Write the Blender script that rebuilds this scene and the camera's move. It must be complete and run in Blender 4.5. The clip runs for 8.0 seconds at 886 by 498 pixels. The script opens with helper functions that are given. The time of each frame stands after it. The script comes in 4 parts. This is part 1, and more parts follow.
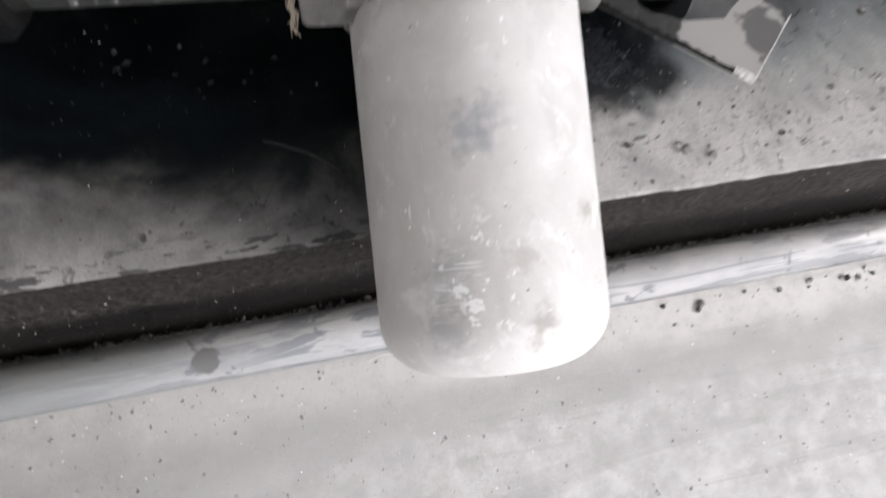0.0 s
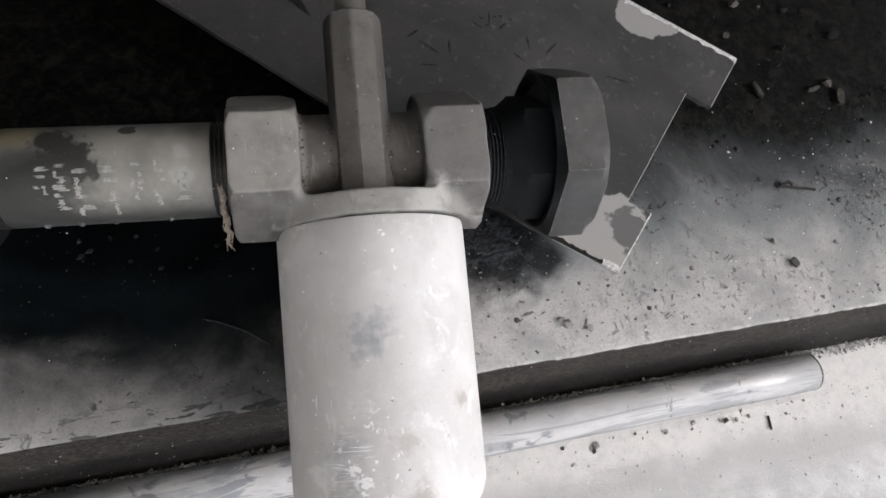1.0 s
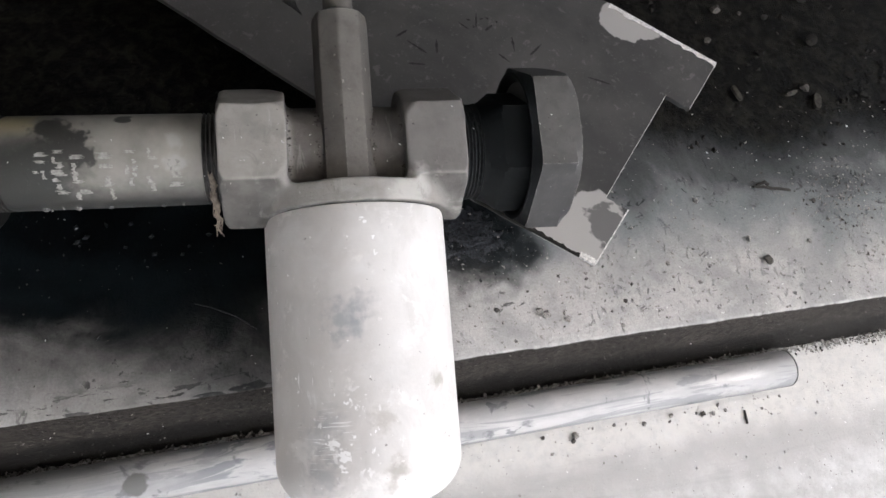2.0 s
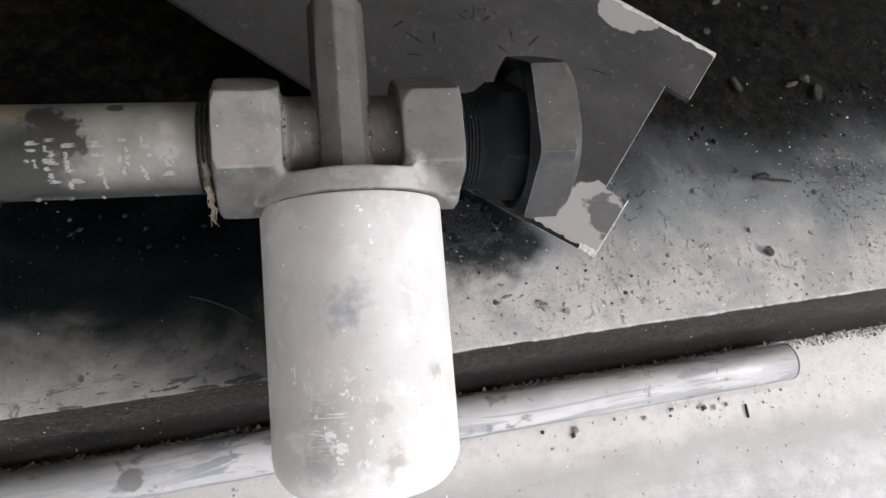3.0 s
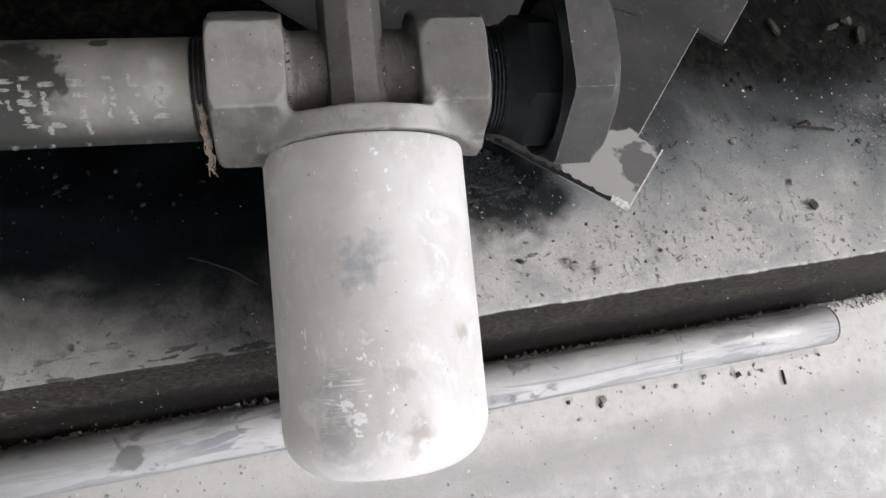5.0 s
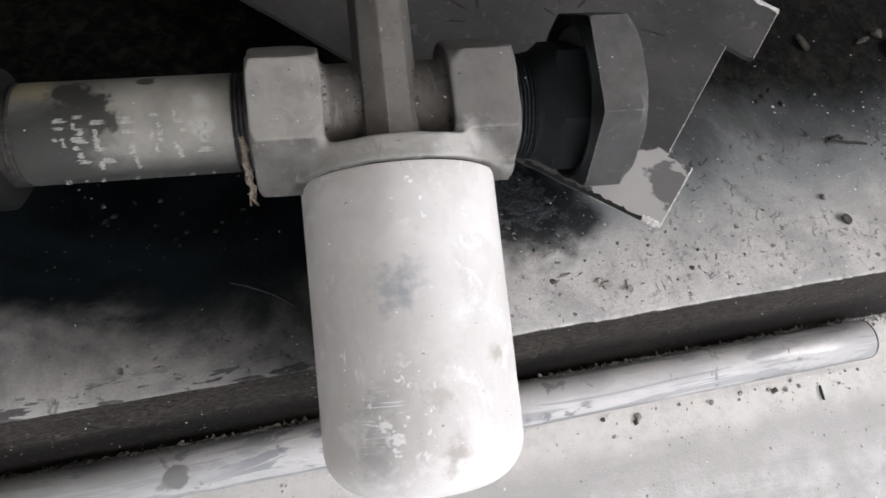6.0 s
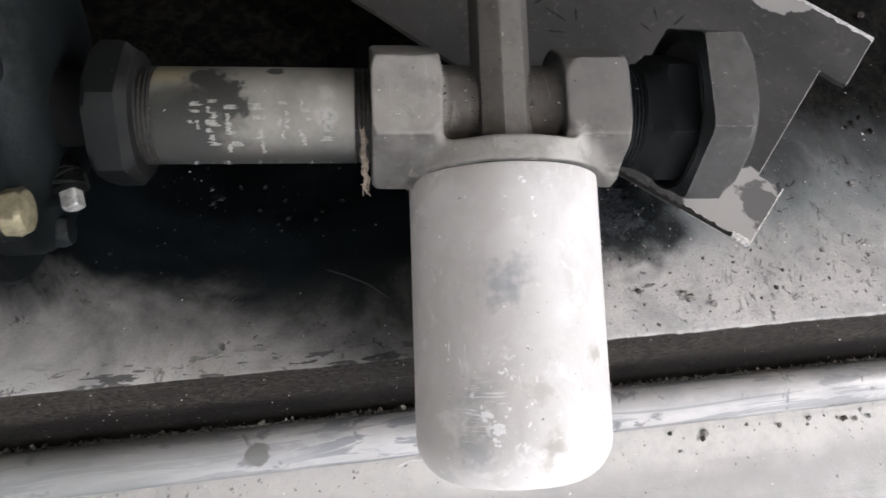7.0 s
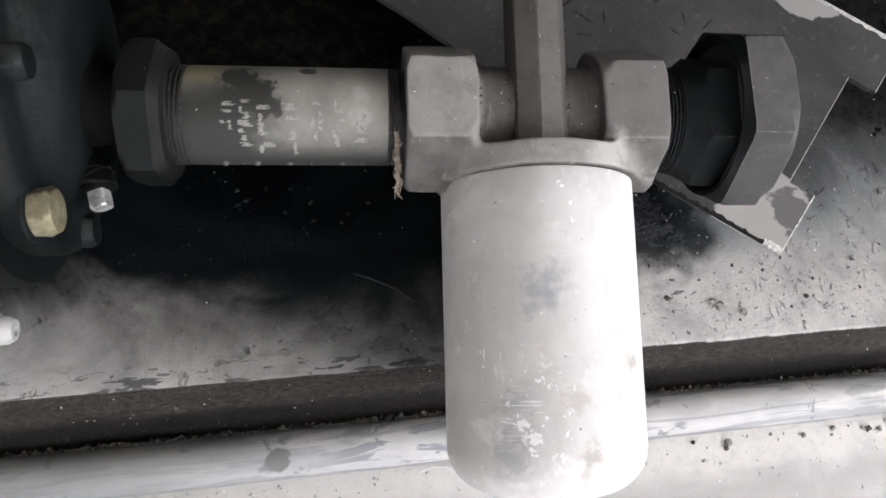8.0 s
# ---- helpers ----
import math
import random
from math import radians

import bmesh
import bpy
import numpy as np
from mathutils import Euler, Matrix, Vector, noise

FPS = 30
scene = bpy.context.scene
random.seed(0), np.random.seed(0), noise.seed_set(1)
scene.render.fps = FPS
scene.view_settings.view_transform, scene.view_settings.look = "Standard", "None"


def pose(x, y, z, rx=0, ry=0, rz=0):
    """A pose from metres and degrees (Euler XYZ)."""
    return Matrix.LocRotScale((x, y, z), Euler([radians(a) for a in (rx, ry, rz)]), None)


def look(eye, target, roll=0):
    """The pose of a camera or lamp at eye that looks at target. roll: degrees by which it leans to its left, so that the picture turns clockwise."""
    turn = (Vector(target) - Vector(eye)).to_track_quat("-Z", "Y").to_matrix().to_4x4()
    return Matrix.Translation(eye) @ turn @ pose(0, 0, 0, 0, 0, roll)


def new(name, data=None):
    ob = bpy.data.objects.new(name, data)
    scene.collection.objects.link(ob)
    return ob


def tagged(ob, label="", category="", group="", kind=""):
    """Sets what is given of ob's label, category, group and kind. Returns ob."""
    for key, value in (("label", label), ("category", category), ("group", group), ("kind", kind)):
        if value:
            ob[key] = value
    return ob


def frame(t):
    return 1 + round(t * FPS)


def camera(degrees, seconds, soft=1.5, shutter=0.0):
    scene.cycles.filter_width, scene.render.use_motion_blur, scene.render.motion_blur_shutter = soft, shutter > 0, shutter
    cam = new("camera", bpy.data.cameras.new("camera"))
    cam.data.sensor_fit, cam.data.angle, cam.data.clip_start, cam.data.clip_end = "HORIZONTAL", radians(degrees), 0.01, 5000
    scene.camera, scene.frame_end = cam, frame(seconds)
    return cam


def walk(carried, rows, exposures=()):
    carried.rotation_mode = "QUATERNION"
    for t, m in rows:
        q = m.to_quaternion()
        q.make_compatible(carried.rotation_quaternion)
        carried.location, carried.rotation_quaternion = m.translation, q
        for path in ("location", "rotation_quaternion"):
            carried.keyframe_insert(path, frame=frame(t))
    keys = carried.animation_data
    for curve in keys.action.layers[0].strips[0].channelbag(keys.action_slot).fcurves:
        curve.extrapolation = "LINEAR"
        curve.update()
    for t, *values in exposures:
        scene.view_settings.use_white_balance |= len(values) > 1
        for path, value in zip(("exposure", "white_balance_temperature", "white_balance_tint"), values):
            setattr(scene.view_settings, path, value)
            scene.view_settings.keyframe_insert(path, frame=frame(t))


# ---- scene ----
cam = camera(61.7, 8.0, 1.5, 0.5)
PATH = [
    (0, (-0.1707, -0.1124, 0.4974), (0.2311, 0.4036, -1.3927), 27.14),
    (0.5, (-0.1636, -0.1174, 0.5634), (0.2921, 0.5302, -1.2732), 23.44),
    (1, (-0.1495, -0.0935, 0.5885), (0.3795, 0.6203, -1.2034), 26.64),
    (2.3, (-0.1445, -0.1161, 0.6051), (0.3912, 0.6131, -1.1785), 27.22),
    (2.5, (-0.1442, -0.1171, 0.6013), (0.408, 0.6107, -1.1779), 27.55),
    (3, (-0.1429, -0.1151, 0.5974), (0.3895, 0.6122, -1.188), 26.90),
    (3.5, (-0.1468, -0.113, 0.5833), (0.3668, 0.5904, -1.2171), 27.34),
    (4, (-0.1441, -0.1194, 0.5671), (0.3647, 0.5372, -1.2523), 28.98),
    (4.2, (-0.1417, -0.1175, 0.5645), (0.3779, 0.5182, -1.2592), 29.92),
    (5.3, (-0.1441, -0.1079, 0.5513), (0.3616, 0.5973, -1.2506), 24.55),
    (5.5, (-0.1407, -0.1057, 0.5587), (0.3301, 0.6166, -1.2459), 21.22),
    (6, (-0.1466, -0.1099, 0.5635), (0.2937, 0.618, -1.2466), 20.64),
    (6.5, (-0.167, -0.1115, 0.5675), (0.2144, 0.6454, -1.244), 18.49),
    (7, (-0.186, -0.1145, 0.5666), (0.1703, 0.6547, -1.2449), 18.80),
    (7.5, (-0.1989, -0.1159, 0.568), (0.1192, 0.6414, -1.2556), 17.85),
    (8, (-0.2016, -0.1089, 0.5583), (0.1548, 0.6679, -1.2499), 19.20),
]
EXPOSURE = [(0.0, 2.72), (0.5, 2.50), (1.0, 2.62), (2.5, 2.79), (3.5, 2.73), (4.0, 2.66), (5.5, 2.67), (7.0, 2.78), (8.0, 2.90)]
walk(cam, [(t, look(eye, target, roll)) for t, eye, target, roll in PATH], EXPOSURE)

# ---- world, sun, exposure ----
world = bpy.data.worlds.new("world")
scene.world = world
world.use_nodes = True
wn = world.node_tree
wn.nodes.clear()
sky = wn.nodes.new("ShaderNodeTexSky")
sky.sky_type = "NISHITA"
sky.sun_disc = False
sky.sun_elevation = radians(64)
sky.sun_rotation = radians(140)
sky.air_density, sky.dust_density, sky.ozone_density = 1.0, 4.0, 0.6
wbg = wn.nodes.new("ShaderNodeBackground")
wbg.inputs["Strength"].default_value = 0.06
wout = wn.nodes.new("ShaderNodeOutputWorld")
wn.links.new(sky.outputs[0], wbg.inputs[0])
wn.links.new(wbg.outputs[0], wout.inputs[0])
sun = new("sun", bpy.data.lights.new("sun", "SUN"))
sun.data.energy = 5.0
sun.data.angle = radians(84)
sun.data.color = (0.985, 0.96, 0.985)
sun.matrix_world = look((1.02, -0.66, 2.45), (0, 0, 0))


# ---- material helpers ----
class Mat:
    def __init__(self, name):
        self.m = bpy.data.materials.new(name)
        self.m.use_nodes = True
        self.t = self.m.node_tree
        self.b = self.t.nodes["Principled BSDF"]
        self.pos = self.add("ShaderNodeTexCoord").outputs["Object"]

    def add(self, kind):
        return self.t.nodes.new(kind)

    def put(self, socket, value):
        if hasattr(value, "is_output"):
            self.t.links.new(value, socket)
        else:
            socket.default_value = value

    def noise(self, scale, detail=5.0, rough=0.6, distort=0.0, vector=None):
        n = self.add("ShaderNodeTexNoise")
        self.put(n.inputs["Vector"], self.pos if vector is None else vector)
        n.inputs["Scale"].default_value, n.inputs["Detail"].default_value = scale, detail
        n.inputs["Roughness"].default_value, n.inputs["Distortion"].default_value = rough, distort
        return n.outputs["Fac"]

    def stretch(self, sx, sy, sz):
        n = self.add("ShaderNodeVectorMath")
        n.operation = "MULTIPLY"
        self.put(n.inputs[0], self.pos)
        n.inputs[1].default_value = (sx, sy, sz)
        return n.outputs[0]

    def voro(self, scale, feature="F1"):
        n = self.add("ShaderNodeTexVoronoi")
        n.feature = feature
        self.put(n.inputs["Vector"], self.pos)
        n.inputs["Scale"].default_value = scale
        return n.outputs["Distance"]

    def math(self, op, a, b=0.0, clamp=False):
        n = self.add("ShaderNodeMath")
        n.operation, n.use_clamp = op, clamp
        self.put(n.inputs[0], a)
        self.put(n.inputs[1], b)
        return n.outputs[0]

    def ramp(self, v, lo, hi, a=0.0, b=1.0):
        n = self.add("ShaderNodeMapRange")
        n.interpolation_type = "SMOOTHSTEP"
        self.put(n.inputs["Value"], v)
        n.inputs["From Min"].default_value, n.inputs["From Max"].default_value = lo, hi
        n.inputs["To Min"].default_value, n.inputs["To Max"].default_value = a, b
        return n.outputs["Result"]

    def mix(self, f, a, b):
        n = self.add("ShaderNodeMix")
        n.data_type = "RGBA"
        self.put(n.inputs[0], f)
        self.put(n.inputs[6], (*a, 1.0) if isinstance(a, tuple) else a)
        self.put(n.inputs[7], (*b, 1.0) if isinstance(b, tuple) else b)
        return n.outputs[2]

    def axis(self, i):
        n = self.add("ShaderNodeSeparateXYZ")
        self.put(n.inputs[0], self.pos)
        return n.outputs[i]

    def edges(self, radius):
        """Where the surface turns sharply: corners rubbed bare."""
        w = self.add("ShaderNodeBevel")
        w.samples = 4
        w.inputs["Radius"].default_value = radius
        g = self.add("ShaderNodeNewGeometry")
        d = self.add("ShaderNodeVectorMath")
        d.operation = "DOT_PRODUCT"
        self.put(d.inputs[0], w.outputs[0])
        self.put(d.inputs[1], g.outputs["Normal"])
        return self.ramp(d.outputs["Value"], 0.90, 0.99, 1.0, 0.0)

    def up(self):
        """How far the true surface faces the sky."""
        g = self.add("ShaderNodeNewGeometry")
        n = self.add("ShaderNodeSeparateXYZ")
        self.put(n.inputs[0], g.outputs["Normal"])
        return n.outputs[2]

    def spot(self, place, radius, soft=0.5, wobble=0.5, scale=120.0, detail=2.0):
        """A blot with a ragged outline round a place of the thing."""
        d = self.add("ShaderNodeVectorMath")
        d.operation = "DISTANCE"
        self.put(d.inputs[0], self.pos)
        d.inputs[1].default_value = place
        w = self.math("MULTIPLY", self.math("SUBTRACT", self.noise(scale, detail, 0.5), 0.5), radius * wobble * 4)
        return self.ramp(self.math("ADD", d.outputs["Value"], w), radius * (1 - soft), radius * (1 + soft), 1.0, 0.0)

    def done(self, color, rough=0.7, metal=0.0, bump=None, depth=0.001, spec=0.4):
        self.put(self.b.inputs["Base Color"], (*color, 1.0) if isinstance(color, tuple) else color)
        self.put(self.b.inputs["Roughness"], rough)
        self.put(self.b.inputs["Metallic"], metal)
        self.b.inputs["Specular IOR Level"].default_value = spec
        if bump is not None:
            n = self.add("ShaderNodeBump")
            n.inputs["Strength"].default_value = 1.0
            n.inputs["Distance"].default_value = depth
            self.put(n.inputs["Height"], bump)
            self.put(self.b.inputs["Normal"], n.outputs[0])
        return self.m


DUST = (0.42, 0.40, 0.375)


def dusty(name, base, dust=DUST, amount=0.7, scale=60.0, rough=0.6, metal=0.0, depth=0.0004, worn=0.0, facing=(0.1, 0.95), rubbed=0.0, spec=0.4):
    """A surface with grey dust lying on what faces the sky, rubbed off in places."""
    k = Mat(name)
    patch = k.noise(scale, 6, 0.65)
    fine = k.noise(scale * 14, 4, 0.7)
    lies = k.ramp(k.up(), facing[0], facing[1])
    f = k.math("MULTIPLY", lies, k.ramp(patch, 0.25, 0.62, amount * 0.55, amount))
    f = k.math("MULTIPLY", f, k.ramp(fine, 0.2, 0.7, 0.9, 1.0), True)
    c0 = k.mix(k.ramp(patch, 0.3, 0.7), base, tuple(v * 1.5 for v in base))
    c = k.mix(f, c0, k.mix(fine, tuple(v * 0.92 for v in dust), tuple(v * 1.06 for v in dust)))
    c = k.mix(k.ramp(k.noise(scale * 1.6, 6, 0.7, 0.5), 0.57, 0.66, 0.0, 0.45), c, tuple(v * 0.55 for v in dust))
    c = k.mix(k.ramp(k.noise(scale * 5, 2, 0.5), 0.71, 0.73, 0.0, 0.8), c, tuple(v * 0.25 for v in dust))
    c = k.mix(k.ramp(k.noise(scale * 6, 2, 0.5, 0.3), 0.72, 0.74, 0.0, 0.7), c, tuple(min(0.8, v * 1.7) for v in dust))
    if worn:
        c = k.mix(k.ramp(k.noise(scale * 2.3, 7, 0.7), 0.66, 0.72, 0.0, worn), c, tuple(min(0.8, v * 1.5 + 0.08) for v in dust))
    if rubbed:
        e = k.math("MULTIPLY", k.edges(0.0011), k.ramp(k.noise(scale * 4, 5, 0.7), 0.40, 0.62, 0.1, rubbed))
        c = k.mix(e, c, tuple(min(0.8, v * 1.6 + 0.05) for v in dust))
    h = k.math("ADD", k.math("MULTIPLY", patch, 0.8), k.math("MULTIPLY", fine, 0.15))
    return k.done(c, k.math("ADD", k.math("MULTIPLY", f, 0.9 - rough), rough), metal, h, depth, spec)


TOP = 0.13


# ---- materials ----
def concrete_material():
    k = Mat("concrete_floor")
    big, mid, fine = k.noise(9, 6, 0.65), k.noise(38, 8, 0.7, 0.15), k.noise(420, 5, 0.7)
    c = k.mix(k.ramp(mid, 0.34, 0.66), (0.45, 0.443, 0.432), (0.61, 0.604, 0.594))
    c = k.mix(k.ramp(k.noise(75, 6, 0.65, 0.3), 0.54, 0.66, 0.0, 0.35), c, (0.68, 0.675, 0.665))
    c = k.mix(k.ramp(k.noise(55, 6, 0.7), 0.56, 0.68, 0.0, 0.35), c, (0.38, 0.37, 0.36))
    c = k.mix(k.ramp(big, 0.4, 0.7, 0.0, 0.5), c, (0.41, 0.405, 0.39))
    wob = k.math("MULTIPLY", k.math("SUBTRACT", k.noise(14, 5, 0.6), 0.5), 0.05)
    y = k.math("ADD", k.axis(1), wob)
    drift = k.math("MULTIPLY", k.ramp(y, -0.085, -0.055), k.ramp(k.noise(90, 6, 0.7), 0.3, 0.6, 0.25, 0.9))
    c = k.mix(drift, c, (0.62, 0.60, 0.565))
    seam = k.math("MULTIPLY", k.ramp(y, -0.12, -0.085), k.ramp(y, -0.085, -0.06, 1.0, 0.0))
    c = k.mix(k.math("MULTIPLY", k.math("MULTIPLY", seam, k.ramp(mid, 0.35, 0.6, 0.4, 1.0)), 0.55), c, (0.33, 0.315, 0.295))
    # light falloff toward the far left, painted into the floor colour
    left_shade = k.math("MULTIPLY", k.spot((-0.46, -0.14, 0.0), 0.26, 0.55, 0.35, 9.0, 5.0), 0.65)
    c = k.mix(k.math("MULTIPLY", left_shade, k.ramp(mid, 0.3, 0.6, 0.5, 1.0)), c, (0.30, 0.292, 0.275))
    smear = k.noise(7, 5, 0.6, 0.8, k.stretch(0.35, 3.5, 1.0))
    c = k.mix(k.ramp(smear, 0.52, 0.60, 0.0, 0.35), c, (0.36, 0.353, 0.342))
    pits = k.ramp(k.voro(120), 0.0, 0.2, 1.0, 0.0)
    pits = k.math("MULTIPLY", pits, k.ramp(k.noise(60, 3), 0.5, 0.6))
    c = k.mix(k.math("MULTIPLY", pits, 0.6), c, (0.2, 0.19, 0.18))
    c = k.mix(k.ramp(fine, 0.62, 0.75, 0.0, 0.35), c, (0.6, 0.59, 0.57))
    h = k.math("ADD", k.math("MULTIPLY", fine, 0.45), k.math("SUBTRACT", k.math("MULTIPLY", mid, 0.6), pits))
    h = k.math("ADD", h, k.math("MULTIPLY", k.noise(160, 6, 0.7), 0.6))
    return k.done(c, k.ramp(mid, 0.3, 0.7, 0.6, 0.85), 0.0, h, 0.0014)


def beam_material():
    """Blue-black painted steel: grey dust along the front edge, oily dirt farther in, some shade painted in on the left
    and under the sheet.
    """
    k = Mat("beam_paint")
    mid, fine, big = k.noise(45, 7, 0.7, 0.3), k.noise(600, 5, 0.75), k.noise(11, 5, 0.6, 0.6)
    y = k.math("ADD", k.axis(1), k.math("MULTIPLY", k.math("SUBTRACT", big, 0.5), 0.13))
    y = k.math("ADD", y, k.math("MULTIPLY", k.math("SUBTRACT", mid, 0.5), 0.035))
    # dust held back left of the bowl, which paints in the shade there
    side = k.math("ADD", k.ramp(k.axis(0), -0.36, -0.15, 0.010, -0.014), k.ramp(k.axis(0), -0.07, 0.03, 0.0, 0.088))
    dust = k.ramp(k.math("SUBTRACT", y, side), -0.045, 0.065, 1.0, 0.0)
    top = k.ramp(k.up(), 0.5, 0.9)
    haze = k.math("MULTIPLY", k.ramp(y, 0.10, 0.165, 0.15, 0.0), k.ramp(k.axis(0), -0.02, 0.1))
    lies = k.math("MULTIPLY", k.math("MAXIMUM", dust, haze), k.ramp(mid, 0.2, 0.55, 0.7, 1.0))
    chips = k.ramp(k.noise(140, 5, 0.65, 0.8), 0.58, 0.64, 0.0, 0.75)
    chips = k.math("MULTIPLY", chips, k.ramp(k.noise(24, 3), 0.46, 0.6))
    rim = k.math("MULTIPLY", k.ramp(k.noise(120, 5, 0.6, 0.3, k.stretch(0.4, 1.6, 1.0)), 0.56, 0.60), k.ramp(k.axis(1), 0.004, 0.022, 0.8, 0.0))
    rim = k.math("MULTIPLY", rim, k.ramp(k.axis(0), -0.16, -0.04, 1.0, 0.1))
    lies = k.math("MULTIPLY", lies, k.math("SUBTRACT", 1.0, rim))
    lies = k.math("MULTIPLY", lies, k.math("SUBTRACT", 1.0, chips))
    # oily stain, with the soft shadow under the sheet's edge painted into it
    oil_shade = k.math("MAXIMUM", k.spot((0.024, 0.086, TOP), 0.038, 0.36, 0.30, 60.0, 5.0), k.spot((0.056, 0.072, TOP), 0.016, 0.5, 0.3, 60.0, 5.0))
    lies = k.math("MULTIPLY", lies, k.math("SUBTRACT", 1.0, k.math("MULTIPLY", oil_shade, 0.92)))
    lies = k.math("MULTIPLY", lies, top, True)
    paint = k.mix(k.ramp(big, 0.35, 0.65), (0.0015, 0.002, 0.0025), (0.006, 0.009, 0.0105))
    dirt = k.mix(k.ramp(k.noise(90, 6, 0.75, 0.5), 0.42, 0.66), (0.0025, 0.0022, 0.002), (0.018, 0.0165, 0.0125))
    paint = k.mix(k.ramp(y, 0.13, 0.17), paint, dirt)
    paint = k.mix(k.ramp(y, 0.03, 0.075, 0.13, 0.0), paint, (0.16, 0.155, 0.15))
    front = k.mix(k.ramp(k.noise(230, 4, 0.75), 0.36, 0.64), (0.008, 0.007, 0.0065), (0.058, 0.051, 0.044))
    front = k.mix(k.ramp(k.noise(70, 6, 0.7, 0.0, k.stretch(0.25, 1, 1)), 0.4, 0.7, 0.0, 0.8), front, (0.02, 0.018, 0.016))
    # lower half of the front face darker, with a ragged upper limit
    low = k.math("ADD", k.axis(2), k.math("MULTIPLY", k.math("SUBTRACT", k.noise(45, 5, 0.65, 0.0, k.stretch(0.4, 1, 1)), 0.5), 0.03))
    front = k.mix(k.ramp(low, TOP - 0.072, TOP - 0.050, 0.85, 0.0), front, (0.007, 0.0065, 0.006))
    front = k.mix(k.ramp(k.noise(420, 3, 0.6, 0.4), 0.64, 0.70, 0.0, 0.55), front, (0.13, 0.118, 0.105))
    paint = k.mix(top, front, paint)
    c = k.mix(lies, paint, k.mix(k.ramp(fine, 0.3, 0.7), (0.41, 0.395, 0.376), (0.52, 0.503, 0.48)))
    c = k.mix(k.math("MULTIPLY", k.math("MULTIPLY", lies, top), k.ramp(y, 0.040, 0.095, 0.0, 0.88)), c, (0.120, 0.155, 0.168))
    blotch = k.math("MULTIPLY", k.ramp(k.noise(16, 6, 0.65, 0.5), 0.46, 0.62), lies)
    c = k.mix(k.math("MULTIPLY", blotch, 0.55), c, (0.25, 0.25, 0.245))
    wipe = k.math("MULTIPLY", k.ramp(k.noise(55, 6, 0.7, 0.8), 0.52, 0.64), lies)
    c = k.mix(k.math("MULTIPLY", wipe, 0.35), c, (0.24, 0.236, 0.23))
    dents = k.ramp(k.noise(190, 4, 0.6, 0.3, k.stretch(1.3, 0.55, 1.0)), 0.60, 0.68)
    dents = k.math("MULTIPLY", dents, k.math("MULTIPLY", top, k.ramp(k.noise(18, 3), 0.42, 0.66)))
    dents = k.math("MULTIPLY", dents, k.ramp(k.axis(0), -0.1, 0.0, 0.15, 1.0))
    c = k.mix(k.math("MULTIPLY", dents, 0.22), c, (0.06, 0.058, 0.055))
    lip = k.math("MULTIPLY", k.ramp(k.axis(1), 0.0012, 0.0030, 1.0, 0.0), k.ramp(k.axis(2), TOP - 0.0022, TOP - 0.0008))
    lip = k.math("MULTIPLY", lip, k.ramp(k.noise(60, 4, 0.7, 0.0, k.stretch(1, 0, 0)), 0.42, 0.60, 0.05, 0.8))
    lip = k.math("MULTIPLY", lip, k.ramp(k.axis(0), -0.15, 0.0, 0.1, 1.0))
    c = k.mix(lip, c, (0.56, 0.545, 0.525))
    scr = k.math("MULTIPLY", k.ramp(k.noise(330, 3, 0.6, 1.2), 0.68, 0.71), k.math("SUBTRACT", 1.0, top))
    c = k.mix(k.math("MULTIPLY", scr, 0.7), c, (0.34, 0.32, 0.30))
    h = k.math("ADD", k.math("MULTIPLY", mid, 0.8), k.math("MULTIPLY", fine, 0.25))
    h = k.math("SUBTRACT", h, k.math("MULTIPLY", dents, 1.0))
    h = k.math("ADD", h, k.math("MULTIPLY", k.noise(260, 5, 0.7, 0.2), 0.55))
    h = k.math("ADD", h, k.math("MULTIPLY", oil_shade, k.math("MULTIPLY", k.noise(170, 5, 0.7), 1.6)))
    soil = k.math("MULTIPLY", k.ramp(y, 0.13, 0.18), k.noise(85, 6, 0.75, 0.5))
    h = k.math("ADD", h, k.math("MULTIPLY", soil, 2.2))
    return k.done(c, k.math("ADD", k.math("MULTIPLY", lies, 0.42), 0.55), 0.0, h, 0.0015, 0.055)


